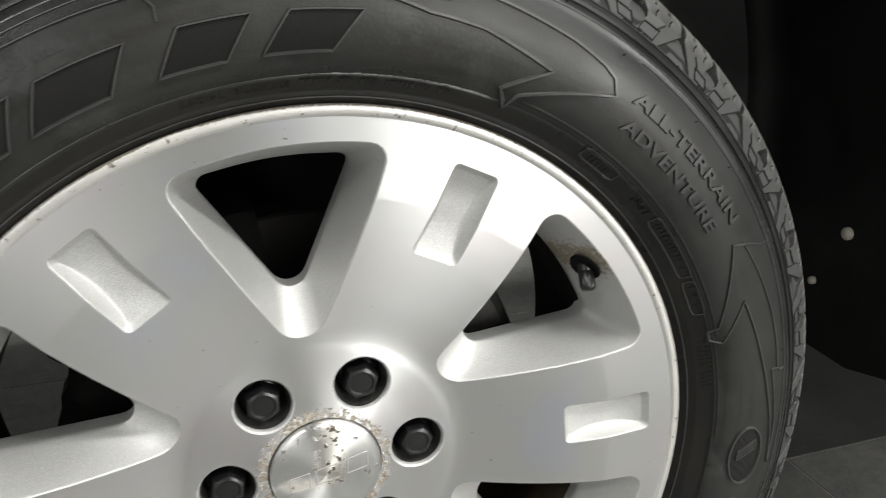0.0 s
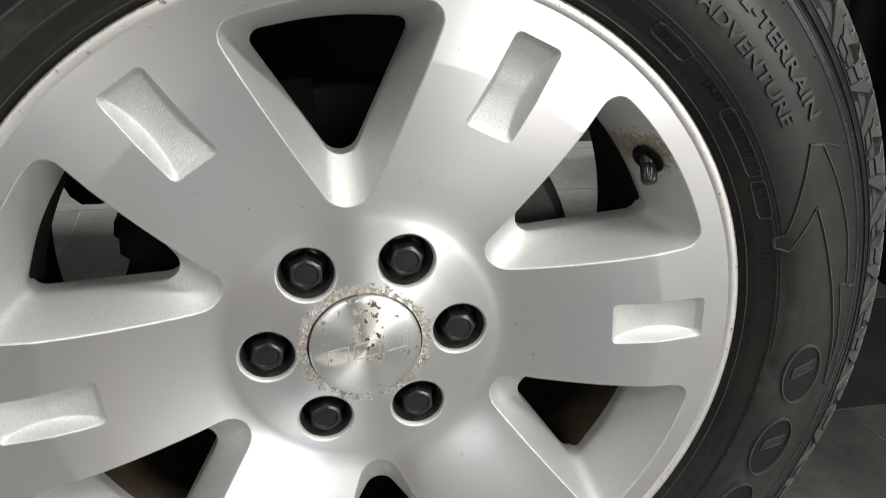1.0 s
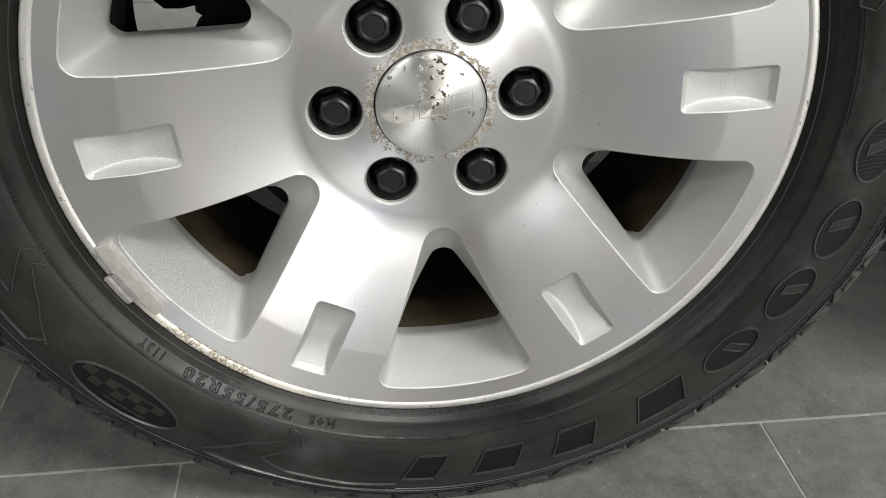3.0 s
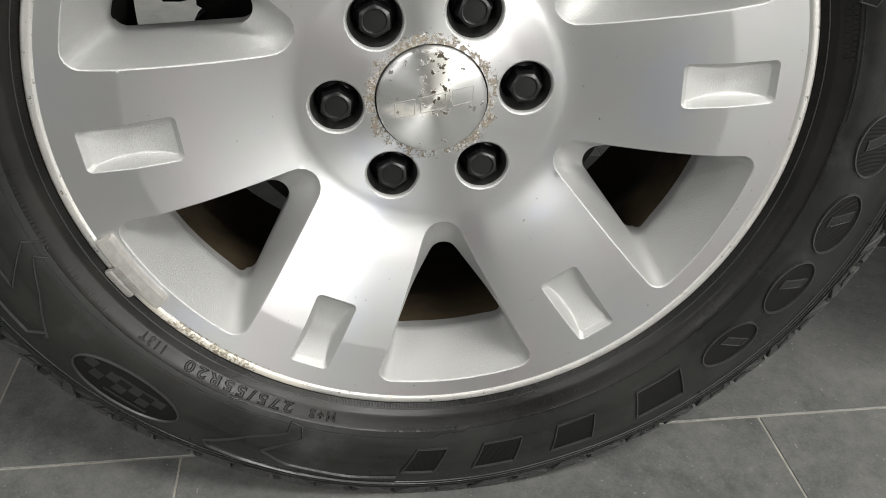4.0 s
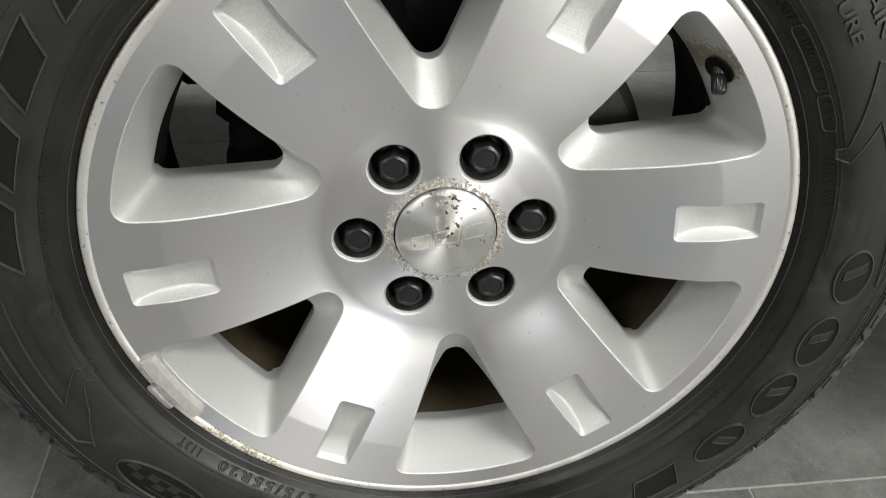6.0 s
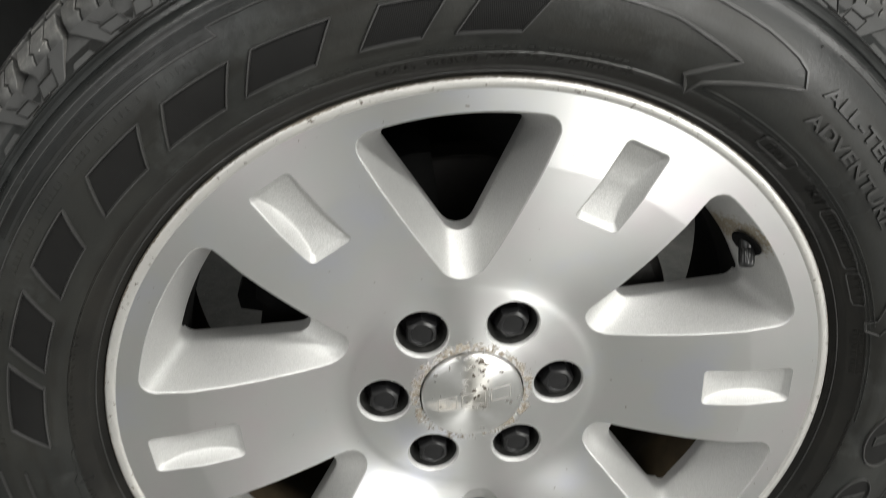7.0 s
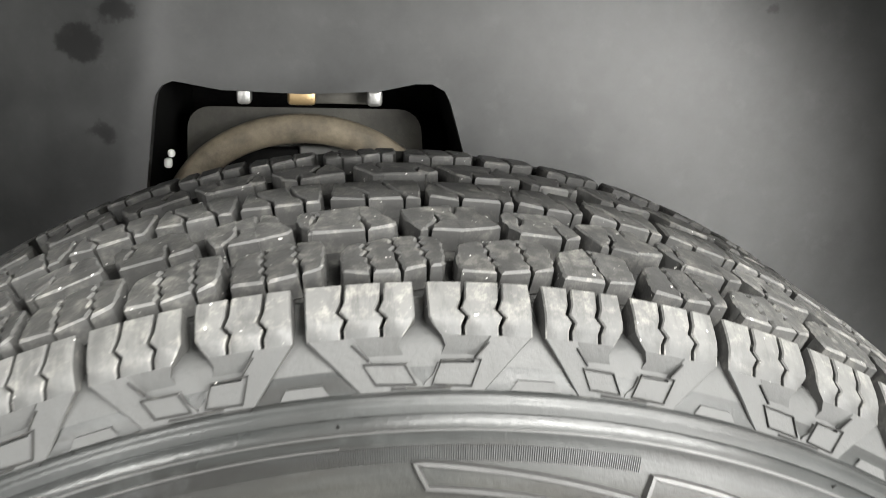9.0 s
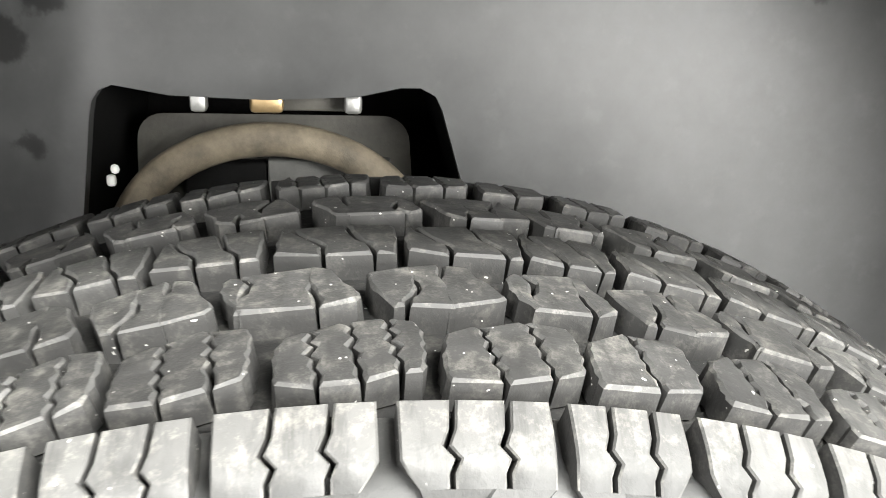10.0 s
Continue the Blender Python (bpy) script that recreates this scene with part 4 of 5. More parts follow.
def block_mesh(row, cell, rng):
    """A tread block of one row in one pitch of the tread. The far half is the near half turned round."""
    verts, faces = [], []
    TOPS.clear()
    CHAMFERS.clear()
    FEET.clear()
    c0, c1 = CELLS[cell]
    w = c1 - c0
    far = row.startswith("far_")
    kind = row[4:] if far else row
    # s runs from the left edge (0) to the right edge (1) of the pitch, as seen from outside
    if kind == "shoulder":
        lo, hi = arc_of_r(.3665), arc_of(-.0165)
        t = [.46, .54, .62, .70, .80, .90, 1.0]
        g = .0024 / (.4 * w)
        # one side ends in a kite-shaped pit, the other in an open wedge
        kite_t, kite_v = [0, .09, .40, .60], [0, 0, .150, 0]
        wedge_t, wedge_v = [0, .14, .46], [.42, .29, 0]
        kite = lambda q: float(np.interp(q, kite_t, kite_v))
        wedge = lambda q: float(np.interp(q, wedge_t, wedge_v))
        l_open, r_open = (wedge, kite) if cell % 2 == 0 else (kite, wedge)
        L = [g + l_open(q) for q in t]
        R = [1 - g - r_open(q) for q in t]
        zz = [0, .0, .035, -.03, .01, .02, .03]
        S = [[.345 + q for q in zz], [.665 + q for q in zz]]
        cut = [[True] * 7, [True] * 7]
        gap, deep, ch = .0014, DEEP * .97, .0006
        # foot of the block, with a ramp beside the kite that ends at a ledge
        tt = [0, .06, .09, .14, .235, .25, .30, .38, .46]
        ramp_h = lambda q: 0.0 if q < .24 else -.0034 * max(0.0, (.45 - q) / .20)
        top = []
        for q in tt:
            a_e, b_e = g * float(np.interp(q, [.07, .13], [.02, 1])) + kite(q), 1 - g - wedge(q)
            line = min(b_e - .03, float(np.interp(q, [0, .25, .46], [.44, .44, .59])))
            cols = [(a_e, ramp_h(q)), (a_e + .01, ramp_h(q)), (line - .02, ramp_h(q)), (line, 0.0), (b_e - .012, 0.0), (b_e, -.0005)]
            if cell % 2 == 0:
                cols = [(1 - c, h) for c, h in cols[::-1]]
            if far:
                cols = [(1 - c, h) for c, h in cols[::-1]]
            top.append([(lo + (hi - lo) * q, c1 - w * c, h) for c, h in cols])
        if far:
            top = [[(tp_a[-1] - a, p, h) for a, p, h in row] for row in top]
        if cell % 2:
            # low moulded bar in the wedge
            bar = [[(lo + (hi - lo) * q, c1 - w * (1 + k * e), hh) for k in (-1, 1)] for q, e, hh in ((.015, .235, -.0013), (.025, .23, .0002), (.105, .17, .0002), (.115, .165, -.0016))]
            if far:
                bar = [[(tp_a[-1] - a, p, hh) for a, p, hh in row] for row in bar]
            s0 = len(verts)
            verts += [on_tread(*p) for row in bar for p in row]
            for i in range(3):
                f = (s0 + i * 2, s0 + i * 2 + 1, s0 + i * 2 + 3, s0 + i * 2 + 2)
                faces.append(f if far else f[::-1])
                FEET.add(tuple(faces[-1][:2]))
        s0, nc = len(verts), 6
        for row in top:
            for a, p, h in row:
                verts.append(on_tread(a, p, h))
        for i in range(len(tt) - 1):
            for j in range(nc - 1):
                f = (s0 + i * nc + j, s0 + i * nc + j + 1, s0 + (i + 1) * nc + j + 1, s0 + (i + 1) * nc + j)
                faces.append(f if far else f[::-1])
                FEET.add(tuple(faces[-1][:2]))
        rim = [(i, 0) for i in range(len(tt))] + [(len(tt) - 1, j) for j in range(1, nc)] + [(i, nc - 1) for i in range(len(tt) - 2, -1, -1)] + [(0, j) for j in range(nc - 2, 0, -1)]
        s1 = len(verts)
        for i, j in rim:
            a, p, h = top[i][j]
            verts.append(on_tread(a, p, -deep))
        for k in range(len(rim)):
            k2 = (k + 1) % len(rim)
            f = (s0 + rim[k][0] * nc + rim[k][1], s0 + rim[k2][0] * nc + rim[k2][1], s1 + k2, s1 + k)
            faces.append(f if far else f[::-1])
    elif kind == "second":
        t = [0, .10, .20, .32, .44, .56, .68, .80, .90, 1.0]
        g = .0014 / (.4 * w)
        L = [g + q for q in (.02, .0, .01, 0, .01, .0, .015, .01, .03, .05)]
        R = [.97 - g - q for q in (.04, .01, .02, 0, .015, 0, .01, .0, .02, .04)]
        zz = [.06, .05, .065, .02, .045, .0, .035, -.01, .02, -.02]
        n_s = SIPES[cell % 6]
        S = [[.97 * (k + 1) / (n_s + 1) + q + rng.uniform(-.008, .008) for q in zz] for k in range(n_s)]
        cut = [[True] * 10 for k in range(n_s)]
        gap, deep, ch = .0014, DEEP * .9, .0009
    elif kind == "third":
        t = [0, .15, .3, .45, .6, .75, .9, 1.0]
        g = .0012 / (.4 * w)
        L = [g + q for q in (.17, .13, .08, .04, .02, .01, 0, 0)]
        R = [1.02 - g - q for q in (.03, 0, .01, .03, .10, .14, .17, .21)]
        if cell % 2 == 0:
            S = [[.21, .21, .20, .22, .24, .27, .21, .16], [.72, .71, .69, .67, .66, .66, .66, .66]]
            cut = [[False, False, False, True, True, True, True, True], [True, True, True, True, False, False, False, False]]
        else:
            S = [[.29, .30, .36, .40, .38, .36, .35, .35], [.62, .62, .60, .60, .59, .60, .60, .61]]
            cut = [[True, True, True, True, True, False, False, False], [False, False, False, False, False, True, True, True]]
        gap, deep, ch = .0016, DEEP, .0009
    else:
        t = [0, .15, .3, .45, .6, .75, .9, 1.0]
        g = .0014 / (.4 * w)
        L = [g + q for q in (.0, .0, .0, .0, .0, .01, .02, .03)]
        R = [.97 - g + q for q in (0, 0, .01, .02, .02, .01, .0, -.01)]
        S = [[.37, .37, .355, .30, .22, .16, .13, .12], [.78, .77, .74, .66, .62, .60, .58, .56]]
        cut = [[True] * 8, [True] * 8]
        gap, deep, ch = .0015, DEEP, .0009
    if kind in ("third", "centre"):
        L, R = [q + rng.uniform(-.012, .012) for q in L], [q + rng.uniform(-.012, .012) for q in R]
        S = [[q + d + rng.uniform(-.010, .010) for q in line] for line, d in ((line, rng.uniform(-.03, .03)) for line in S)]
    edges = [L] + S + [R]
    wob = [rng.uniform(-.0007, .0007) for k in range(8)]

    def arc(u, f):
        if kind == "shoulder":
            return lo + (hi - lo) * f
        (s0, y0), (s1, y1) = ROWS[kind][:2]
        k = min(7, int(max(0.0, u) * 7))
        a, b = float(np.interp(u, s0, y0)), float(np.interp(u, s1, y1))
        return arc_of(a + wob[k] * (1 - f) + (b - a) * f)
    sh = 0.0 if kind == "shoulder" else ROWS[kind][3 if far else 2]
    for k in range(len(edges) - 1):
        rows = []
        for q, f in enumerate(t):
            u0, u1 = edges[k][q], edges[k + 1][q]
            half = gap / 2 / (.4 * w)
            shut = -ch / (.4 * w)
            a0, a1 = arc(u0, f), arc(u1, f)
            if k:
                u0 += half if cut[k - 1][q] else shut
            if k < len(edges) - 2:
                u1 -= half if cut[k][q] else shut
            if far:
                rows.append(((tp_a[-1] - a0, c1 - w * (1 - u0 + sh)), (tp_a[-1] - a1, c1 - w * (1 - u1 + sh))))
            else:
                rows.append(((a1, c1 - w * (u1 + sh)), (a0, c1 - w * (u0 + sh))))
        if far:
            rows = rows[::-1]
        lamella(verts, faces, rows, deep, ch, open_row=(len(rows) - 1 if far else 0) if kind == "shoulder" else None, lift=.0010 if kind == "second" else 0.0)
    jig = 0.0 if kind == "shoulder" else .0003
    jit = lambda p: tuple(c + rng.uniform(-jig, jig) for c in p)
    verts = [jit(p) for p in verts]
    me = mesh_of("tread_block", verts, faces, [M_SHOULDER if kind == "shoulder" else M_TREAD, M_WALL_R, M_CHAMFER, M_SHOULDER], [0 if tuple(f[:2]) in TOPS else (2 if tuple(f[:2]) in CHAMFERS else (3 if tuple(f[:2]) in FEET else 1)) for f in faces], sharp=32)
    return me


rng = random.Random(11)
rest_v, rest_f, rest_m = [], [], []
for cell, (c0, c1) in enumerate(CELLS):
    mid = math.degrees((c0 + c1) / 2) % 360
    for row in ("shoulder", "second", "third", "centre", "far_third", "far_second", "far_shoulder"):
        me = block_mesh(row, cell, rng)
        if (row == "shoulder" and not 230 < mid < 300) or 38 < mid < 142:
            part("tread_block", me, tyre)
        else:
            s = len(rest_v)
            rest_v += [tuple(v.co) for v in me.vertices]
            rest_f += [tuple(s + i for i in p.vertices) for p in me.polygons]
            rest_m += [p.material_index for p in me.polygons]
            bpy.data.meshes.remove(me)
part("tread_remainder", mesh_of("tread_remainder", rest_v, rest_f, [M_TREAD, M_WALL_R, M_CHAMFER, M_SHOULDER], rest_m, sharp=32), tyre, kind="stuff")


# dark raised lines that paint the shaded steps on the shoulder block feet
LINES = [[(.3756, 3.05), (.3751, .95), (.3690, .35), (.3694, 2.45), (.3756, 3.05)], [(.3760, -.95), (.3764, -3.05), (.3684, -2.55), (.3690, -.45), (.3760, -.95)],
         [(.3670, 3.75), (.3668, 1.65)], [(.3668, -3.15), (.3668, -1.45)], [(.3680, 1.65), (.3680, -1.45)], [(.3815, 3.55), (.3765, 2.75)], [(.3815, -3.45), (.3768, -2.75)]]


def foot_shade_lines(c, left, right):
    """The raised dark shade lines beside one kite-shaped pit at angle c; left and right are the widths of its two
    blocks in degrees.
    """
    verts, faces = [], []
    for line in LINES:
        pts = [(arc_of_r(r), radians(c + d * (left if d > 0 else right) / 6.1)) for r, d in line]
        closed = line[0] == line[-1]
        pts = pts[:-1] if closed else pts
        n, s0 = len(pts), len(verts)
        for i in range(n):
            p, q = pts[i - 1 if closed or i else i], pts[(i + 1) % n if closed or i < n - 1 else i]
            ta, tu = q[0] - p[0], (q[1] - p[1]) * .375
            k = math.hypot(ta, tu)
            na, nu = -tu / k, ta / k
            for f, h in ((-1, -.0004), (-.5, .0009), (.5, .0009), (1, -.0004)):
                verts.append(on_tread(pts[i][0] + na * f * .00045, pts[i][1] + nu * f * .00045 / .375, h))
        faces += [(s0 + i * 4 + q, s0 + i * 4 + q + 1, s0 + ((i + 1) % n) * 4 + q + 1, s0 + ((i + 1) % n) * 4 + q) for i in range(n if closed else n - 1) for q in range(3)]
    me = mesh_of("shoulder_frame", verts, faces, [M_GROOVE], sharp=40)
    bm = bmesh.new()
    bm.from_mesh(me)
    bmesh.ops.recalc_face_normals(bm, faces=bm.faces)
    bm.to_mesh(me)
    bm.free()
    return me


for i in range(1, len(PITCH), 2):
    c, left, right = PITCH[i], PITCH[i - 1] - PITCH[i], PITCH[i] - (PITCH[i + 1] if i + 1 < len(PITCH) else PITCH[0] - 360)
    if not 230 < c % 360 < 300:
        part("shoulder_frame", foot_shade_lines(c, left, right), tyre, "thin dark lines standing for shaded steps on the tyre shoulder")

# ---- raised shapes on the sidewall ----
def plate(name, loop, h, material, step=.003, rim=None, rim_w=.0012, rim_h=.0013):
    """A flat raised shape on the sidewall: loop is (radius, angle in degrees). rim adds a raised outline."""
    RM = 0.32
    flat = [(r, -radians(a) * RM) for r, a in loop]
    if sum(p[0] * q[1] - q[0] * p[1] for p, q in zip(flat, flat[1:] + flat[:1])) < 0:
        flat = flat[::-1]
    d = dense(flat, step)
    xs, ys = [p[0] for p in d], [p[1] for p in d]
    grid = [(x, y) for x in np.arange(min(xs), max(xs), step) for y in np.arange(min(ys), max(ys), step)]
    vv, ff = sheet([d], [], grid, step * .5)
    verts = [on_side(p[0], -p[1] / RM, h) for p in vv]
    faces = [tuple(t) for t in ff]
    s, n = len(verts), len(d)
    verts += [on_side(p[0], -p[1] / RM, h) for p in d] + [on_side(p[0], -p[1] / RM, -.0004) for p in d]
    faces += [(s + i, s + (i + 1) % n, s + n + (i + 1) % n, s + n + i) for i in range(n)]
    slots = [0] * len(faces)
    if rim:
        s = len(verts)
        for i in range(n):
            a, b = np.array(d[i - 1]), np.array(d[(i + 1) % n])
            t = (b - a) / max(1e-9, np.linalg.norm(b - a))
            nn = np.array((-t[1], t[0])) * rim_w / 2
            for k, hh in ((-1, 0.0), (-.5, rim_h), (.5, rim_h), (1, 0.0)):
                q = np.array(d[i]) + nn * k
                verts.append(on_side(q[0], -q[1] / RM, hh))
        m = [(s + i * 4 + q, s + i * 4 + q + 1, s + ((i + 1) % n) * 4 + q + 1, s + ((i + 1) % n) * 4 + q) for i in range(n) for q in range(3)]
        faces += m
        slots += [1] * len(m)
    me = mesh_of(name, verts, faces, [material, rim or material], slots, sharp=45)
    bm = bmesh.new()
    bm.from_mesh(me)
    bmesh.ops.recalc_face_normals(bm, faces=bm.faces)
    bm.to_mesh(me)
    bm.free()
    return me


def ridge(name, pts, w, h, material=None):
    """A thin raised line on the sidewall through (radius, angle) points."""
    RM = 0.32
    d = []
    for (r0, a0), (r1, a1) in zip(pts, pts[1:]):
        k = max(1, int(max(abs(r1 - r0) / .003, abs(a1 - a0) / .6)))
        d += [(r0 + (r1 - r0) * i / k, radians(a0 + (a1 - a0) * i / k) * RM) for i in range(k)]
    d.append((pts[-1][0], radians(pts[-1][1]) * RM))
    verts, faces = [], []
    for i in range(len(d)):
        a, b = np.array(d[max(0, i - 1)]), np.array(d[min(len(d) - 1, i + 1)])
        t = (b - a) / max(1e-9, np.linalg.norm(b - a))
        nn = np.array((-t[1], t[0])) * w / 2
        for k, hh in ((-1, -.0002), (-.45, h), (.45, h), (1, -.0002)):
            q = np.array(d[i]) + nn * k
            verts.append(on_side(q[0], q[1] / RM, hh))
    faces = [(i * 4 + q, i * 4 + q + 1, (i + 1) * 4 + q + 1, (i + 1) * 4 + q) for i in range(len(d) - 1) for q in range(3)]
    me = mesh_of(name, verts, faces, [material or M_SIDE], sharp=50)
    bm = bmesh.new()
    bm.from_mesh(me)
    bmesh.ops.recalc_face_normals(bm, faces=bm.faces)
    bm.to_mesh(me)
    bm.free()
    return me


def slant(a, w, r0, r1, lean=2.2):
    """A slanted block as seen upright on top of the tyre, from angle a (its left) over w degrees."""
    return [(r0, a), (r1, a - lean), (r1, a - lean - w), (r0, a - w)]


def oval(a, w, r0, r1, n=28):
    rc, rr = (r0 + r1) / 2, (r1 - r0) / 2
    return [(rc + rr * math.sin(2 * math.pi * i / n), a + w / 2 * math.cos(2 * math.pi * i / n)) for i in range(n)]


def emboss(name, loop, label, slot=None):
    ob = part(name, plate(name, loop, .0003, M_HATCH, rim=M_EDGE, rim_w=.0017, rim_h=.0020), tyre, label)
    if slot:
        part("inner_slot", plate("inner_slot", slot, .0007, M_SIDE, rim=M_EDGE, rim_w=.0011), ob)
    return ob


# two bands of brand lettering, built as plain slanted blocks and ovals
LBL = "plain hatched brand lettering shape moulded in rubber"

for k, (a, w) in enumerate(((178, 11), (165.5, 9), (154.0, 9.0), (141.0, 9.0), (129.5, 9.0), (118.9, 9.2), (105.8, 7.4), (95.6, 7.8))):
    emboss("lettering_block", slant(a, w * .90, .3040, .3262, 3.1), LBL)
for k, (a, w, kind) in enumerate(((1.5, 9, "o"), (-10.2, 9.6, "o"), (-21.6, 9.6, "o"), (-33.7, 9.8, "o"), (-46.5, 11, "b"), (-62.0, 9.5, "b"), (-74.5, 9.5, "b"), (-87.0, 8.0, "b"))):
    if kind == "o":
        emboss("lettering_oval", oval(a - w / 2, w, .3050, .3325), LBL, slant(a - w * .42, w * .16, .3115, .3265, -1.6))
    else:
        emboss("lettering_block", slant(a, w - 3.0, .3060, .3340, 2.4), LBL)

# lightning-shaped mouldings that frame the words
BOLT = [(.3461, 91.0), (.3419, 84.0), (.3372, 77.3), (.3457, 77.1), (.3448, 73.1), (.3424, 68.2), (.3403, 63.3), (.3368, 59.1), (.3337, 57.4), (.3251, 56.2), (.2979, 66.9), (.2888, 67.6),
        (.2985, 69.2), (.3185, 64.3), (.3226, 68.9), (.3271, 73.1), (.3289, 79.1), (.3349, 83.8), (.3380, 90.3)]
part("lightning_moulding", plate("lightning_moulding", BOLT, .0008, M_SIDE, rim=M_EDGE, rim_w=.0027, rim_h=.0021), tyre, "lightning-shaped raised moulding")
BOLT2 = [(.3244, 30.0), (.3326, 29.0), (.3356, 25.6), (.3382, 22.2), (.3413, 17.2), (.3424, 13.2), (.3426, 9.4), (.3367, 9.6), (.3400, 5.5), (.3432, 1.8), (.3443, -5.0),
         (.3400, .2), (.3350, 4.6), (.3318, 7.4), (.3280, 11.4), (.3250, 15.0), (.3196, 21.7), (.2981, 16.4), (.2900, 17.2), (.2903, 18.7), (.2973, 19.0)]
part("lightning_moulding", plate("lightning_moulding", BOLT2, .0004, M_SIDE, rim=M_EDGE, rim_w=.0013, rim_h=.0015), tyre, "lightning-shaped raised moulding")
part("lightning_moulding", ridge("lightning_moulding", [(.3244, 30.0), (.3360, 28.8), (.3440, 27.6), (.3506, 27.1)], .0013, .0015, M_EDGE), tyre)
part("lightning_moulding", ridge("lightning_moulding", [(.3426, 9.4), (.3461, 8.8), (.3500, 8.8)], .0013, .0015, M_EDGE), tyre)
BOLT3 = [(.3420, -95.0), (.3450, -102.0), (.3411, -111.7), (.3296, -116.1), (.3170, -113.6), (.3051, -110.9), (.2949, -111.7), (.2933, -113.5), (.3032, -113.5), (.3183, -119.1), (.3420, -124.2), (.3480, -123.2), (.3520, -118.0), (.3545, -110.0), (.3550, -95.0)]
BOLT4 = [(.2919, -161.6), (.2908, -163.6), (.3008, -164.6), (.3130, -161.7), (.3257, -158.9), (.3256, -164.7), (.3250, -178.0)]
BOLT4_IN = [(.2935, -161.0), (.2995, -162.1), (.3126, -156.6), (.3345, -150.4), (.3386, -150.3), (.3312, -151.1), (.3450, -152.3), (.3440, -160.0), (.3435, -178.0)]
for line in (BOLT3, BOLT4, BOLT4_IN):
    part("lightning_moulding", ridge("lightning_moulding", line, .0013, .0019, M_EDGE), tyre)
part("lightning_moulding", ridge("lightning_moulding", [(.3311, 104.2), (.3381, 104.0), (.3454, 104.8), (.3460, 110.0), (.3464, 118.6), (.3400, 118.1), (.3407, 125.3), (.3412, 145.0), (.3420, 165.0), (.3430, 180.0)], .0013, .0014, M_EDGE), tyre)

# oval badge with a checkered field
badge = emboss("oval_badge", oval(-137.8, 17.0, .3110, .3490), "oval moulded badge with a checkered field")
for i in range(7):
    for j in range(2):
        a = -132.0 - i * 1.9
        if (i + j) % 2 == 0 and not (i in (0, 6) and j):
            part("badge_square", plate("badge_square", [(.3205 + j * .0075, a), (.3280 + j * .0075, a), (.3280 + j * .0075, a - 1.8), (.3205 + j * .0075, a - 1.8)], .0009, M_SIDE), badge)
for j, (r, n) in enumerate(((.3195, 5), (.3395, 6))):
    part("badge_bar", plate("badge_bar", [(r, -134.5 + n * .2), (r + .0022, -134.5 + n * .2), (r + .0022, -140.0), (r, -140.0)], .0008, M_SIDE), badge)


def words(text, a_mid, r, size, span, lift=.0015, bold=0.0):
    """Lettering bent along the sidewall, its feet at radius r; upright where it stands on top of the tyre."""
    cu = bpy.data.curves.new("words", "FONT")
    cu.body, cu.size, cu.align_x, cu.resolution_u, cu.space_character = text, size, "CENTER", 3, 1.0 if bold else 1.4
    if bold:
        cu.extrude, cu.offset = 0.5, bold
    else:
        # outlined characters: a fine bead along the edge of each one
        cu.fill_mode, cu.bevel_depth, cu.bevel_resolution, cu.offset = "NONE", size * .034, 0, size * .016
    ob = bpy.data.objects.new("words", cu)
    scene.collection.objects.link(ob)
    bpy.context.view_layer.update()
    me = bpy.data.meshes.new_from_object(ob.evaluated_get(bpy.context.evaluated_depsgraph_get()))
    bpy.data.objects.remove(ob)
    bpy.data.curves.remove(cu)
    xs = [v.co.x for v in me.vertices]
    middle, squeeze = (max(xs) + min(xs)) / 2, radians(span) * r / (max(xs) - min(xs))
    for v in me.vertices:
        x, y, z = v.co
        x -= middle
        v.co = on_side(r + y, radians(a_mid) - x * squeeze / r, (lift if z > 0 else -.0003) if bold else .0003 + z * (2.2 if size > .006 else 1.0))
    me.materials.clear()
    me.materials.append(M_WORD if bold else M_SIDE)
    return me


def bars(a0, a1, r, h, seed):
    """Small unreadable writing as short raised bars."""
    g = random.Random(seed)
    verts, faces = [], []
    a = a0
    step = -1 if a1 < a0 else 1
    while (a1 - a) * step > 0:
        w = g.uniform(.35, .7)
        s = len(verts)
        for hh in (.0005, -.0003):
            for rr, aa in ((r, a), (r + h, a), (r + h, a + step * w), (r, a + step * w)):
                verts.append(on_side(rr, radians(aa), hh))
        faces += [(s, s + 1, s + 2, s + 3), (s, s + 4, s + 5, s + 1), (s + 1, s + 5, s + 6, s + 2), (s + 2, s + 6, s + 7, s + 3), (s + 3, s + 7, s + 4, s)]
        a += step * (w + (.25 if g.random() > .2 else .9))
    me = mesh_of("small_writing", verts, faces, [M_SIDE], smooth=False)
    bm = bmesh.new()
    bm.from_mesh(me)
    bmesh.ops.recalc_face_normals(bm, faces=bm.faces)
    bm.to_mesh(me)
    bm.free()
    return me


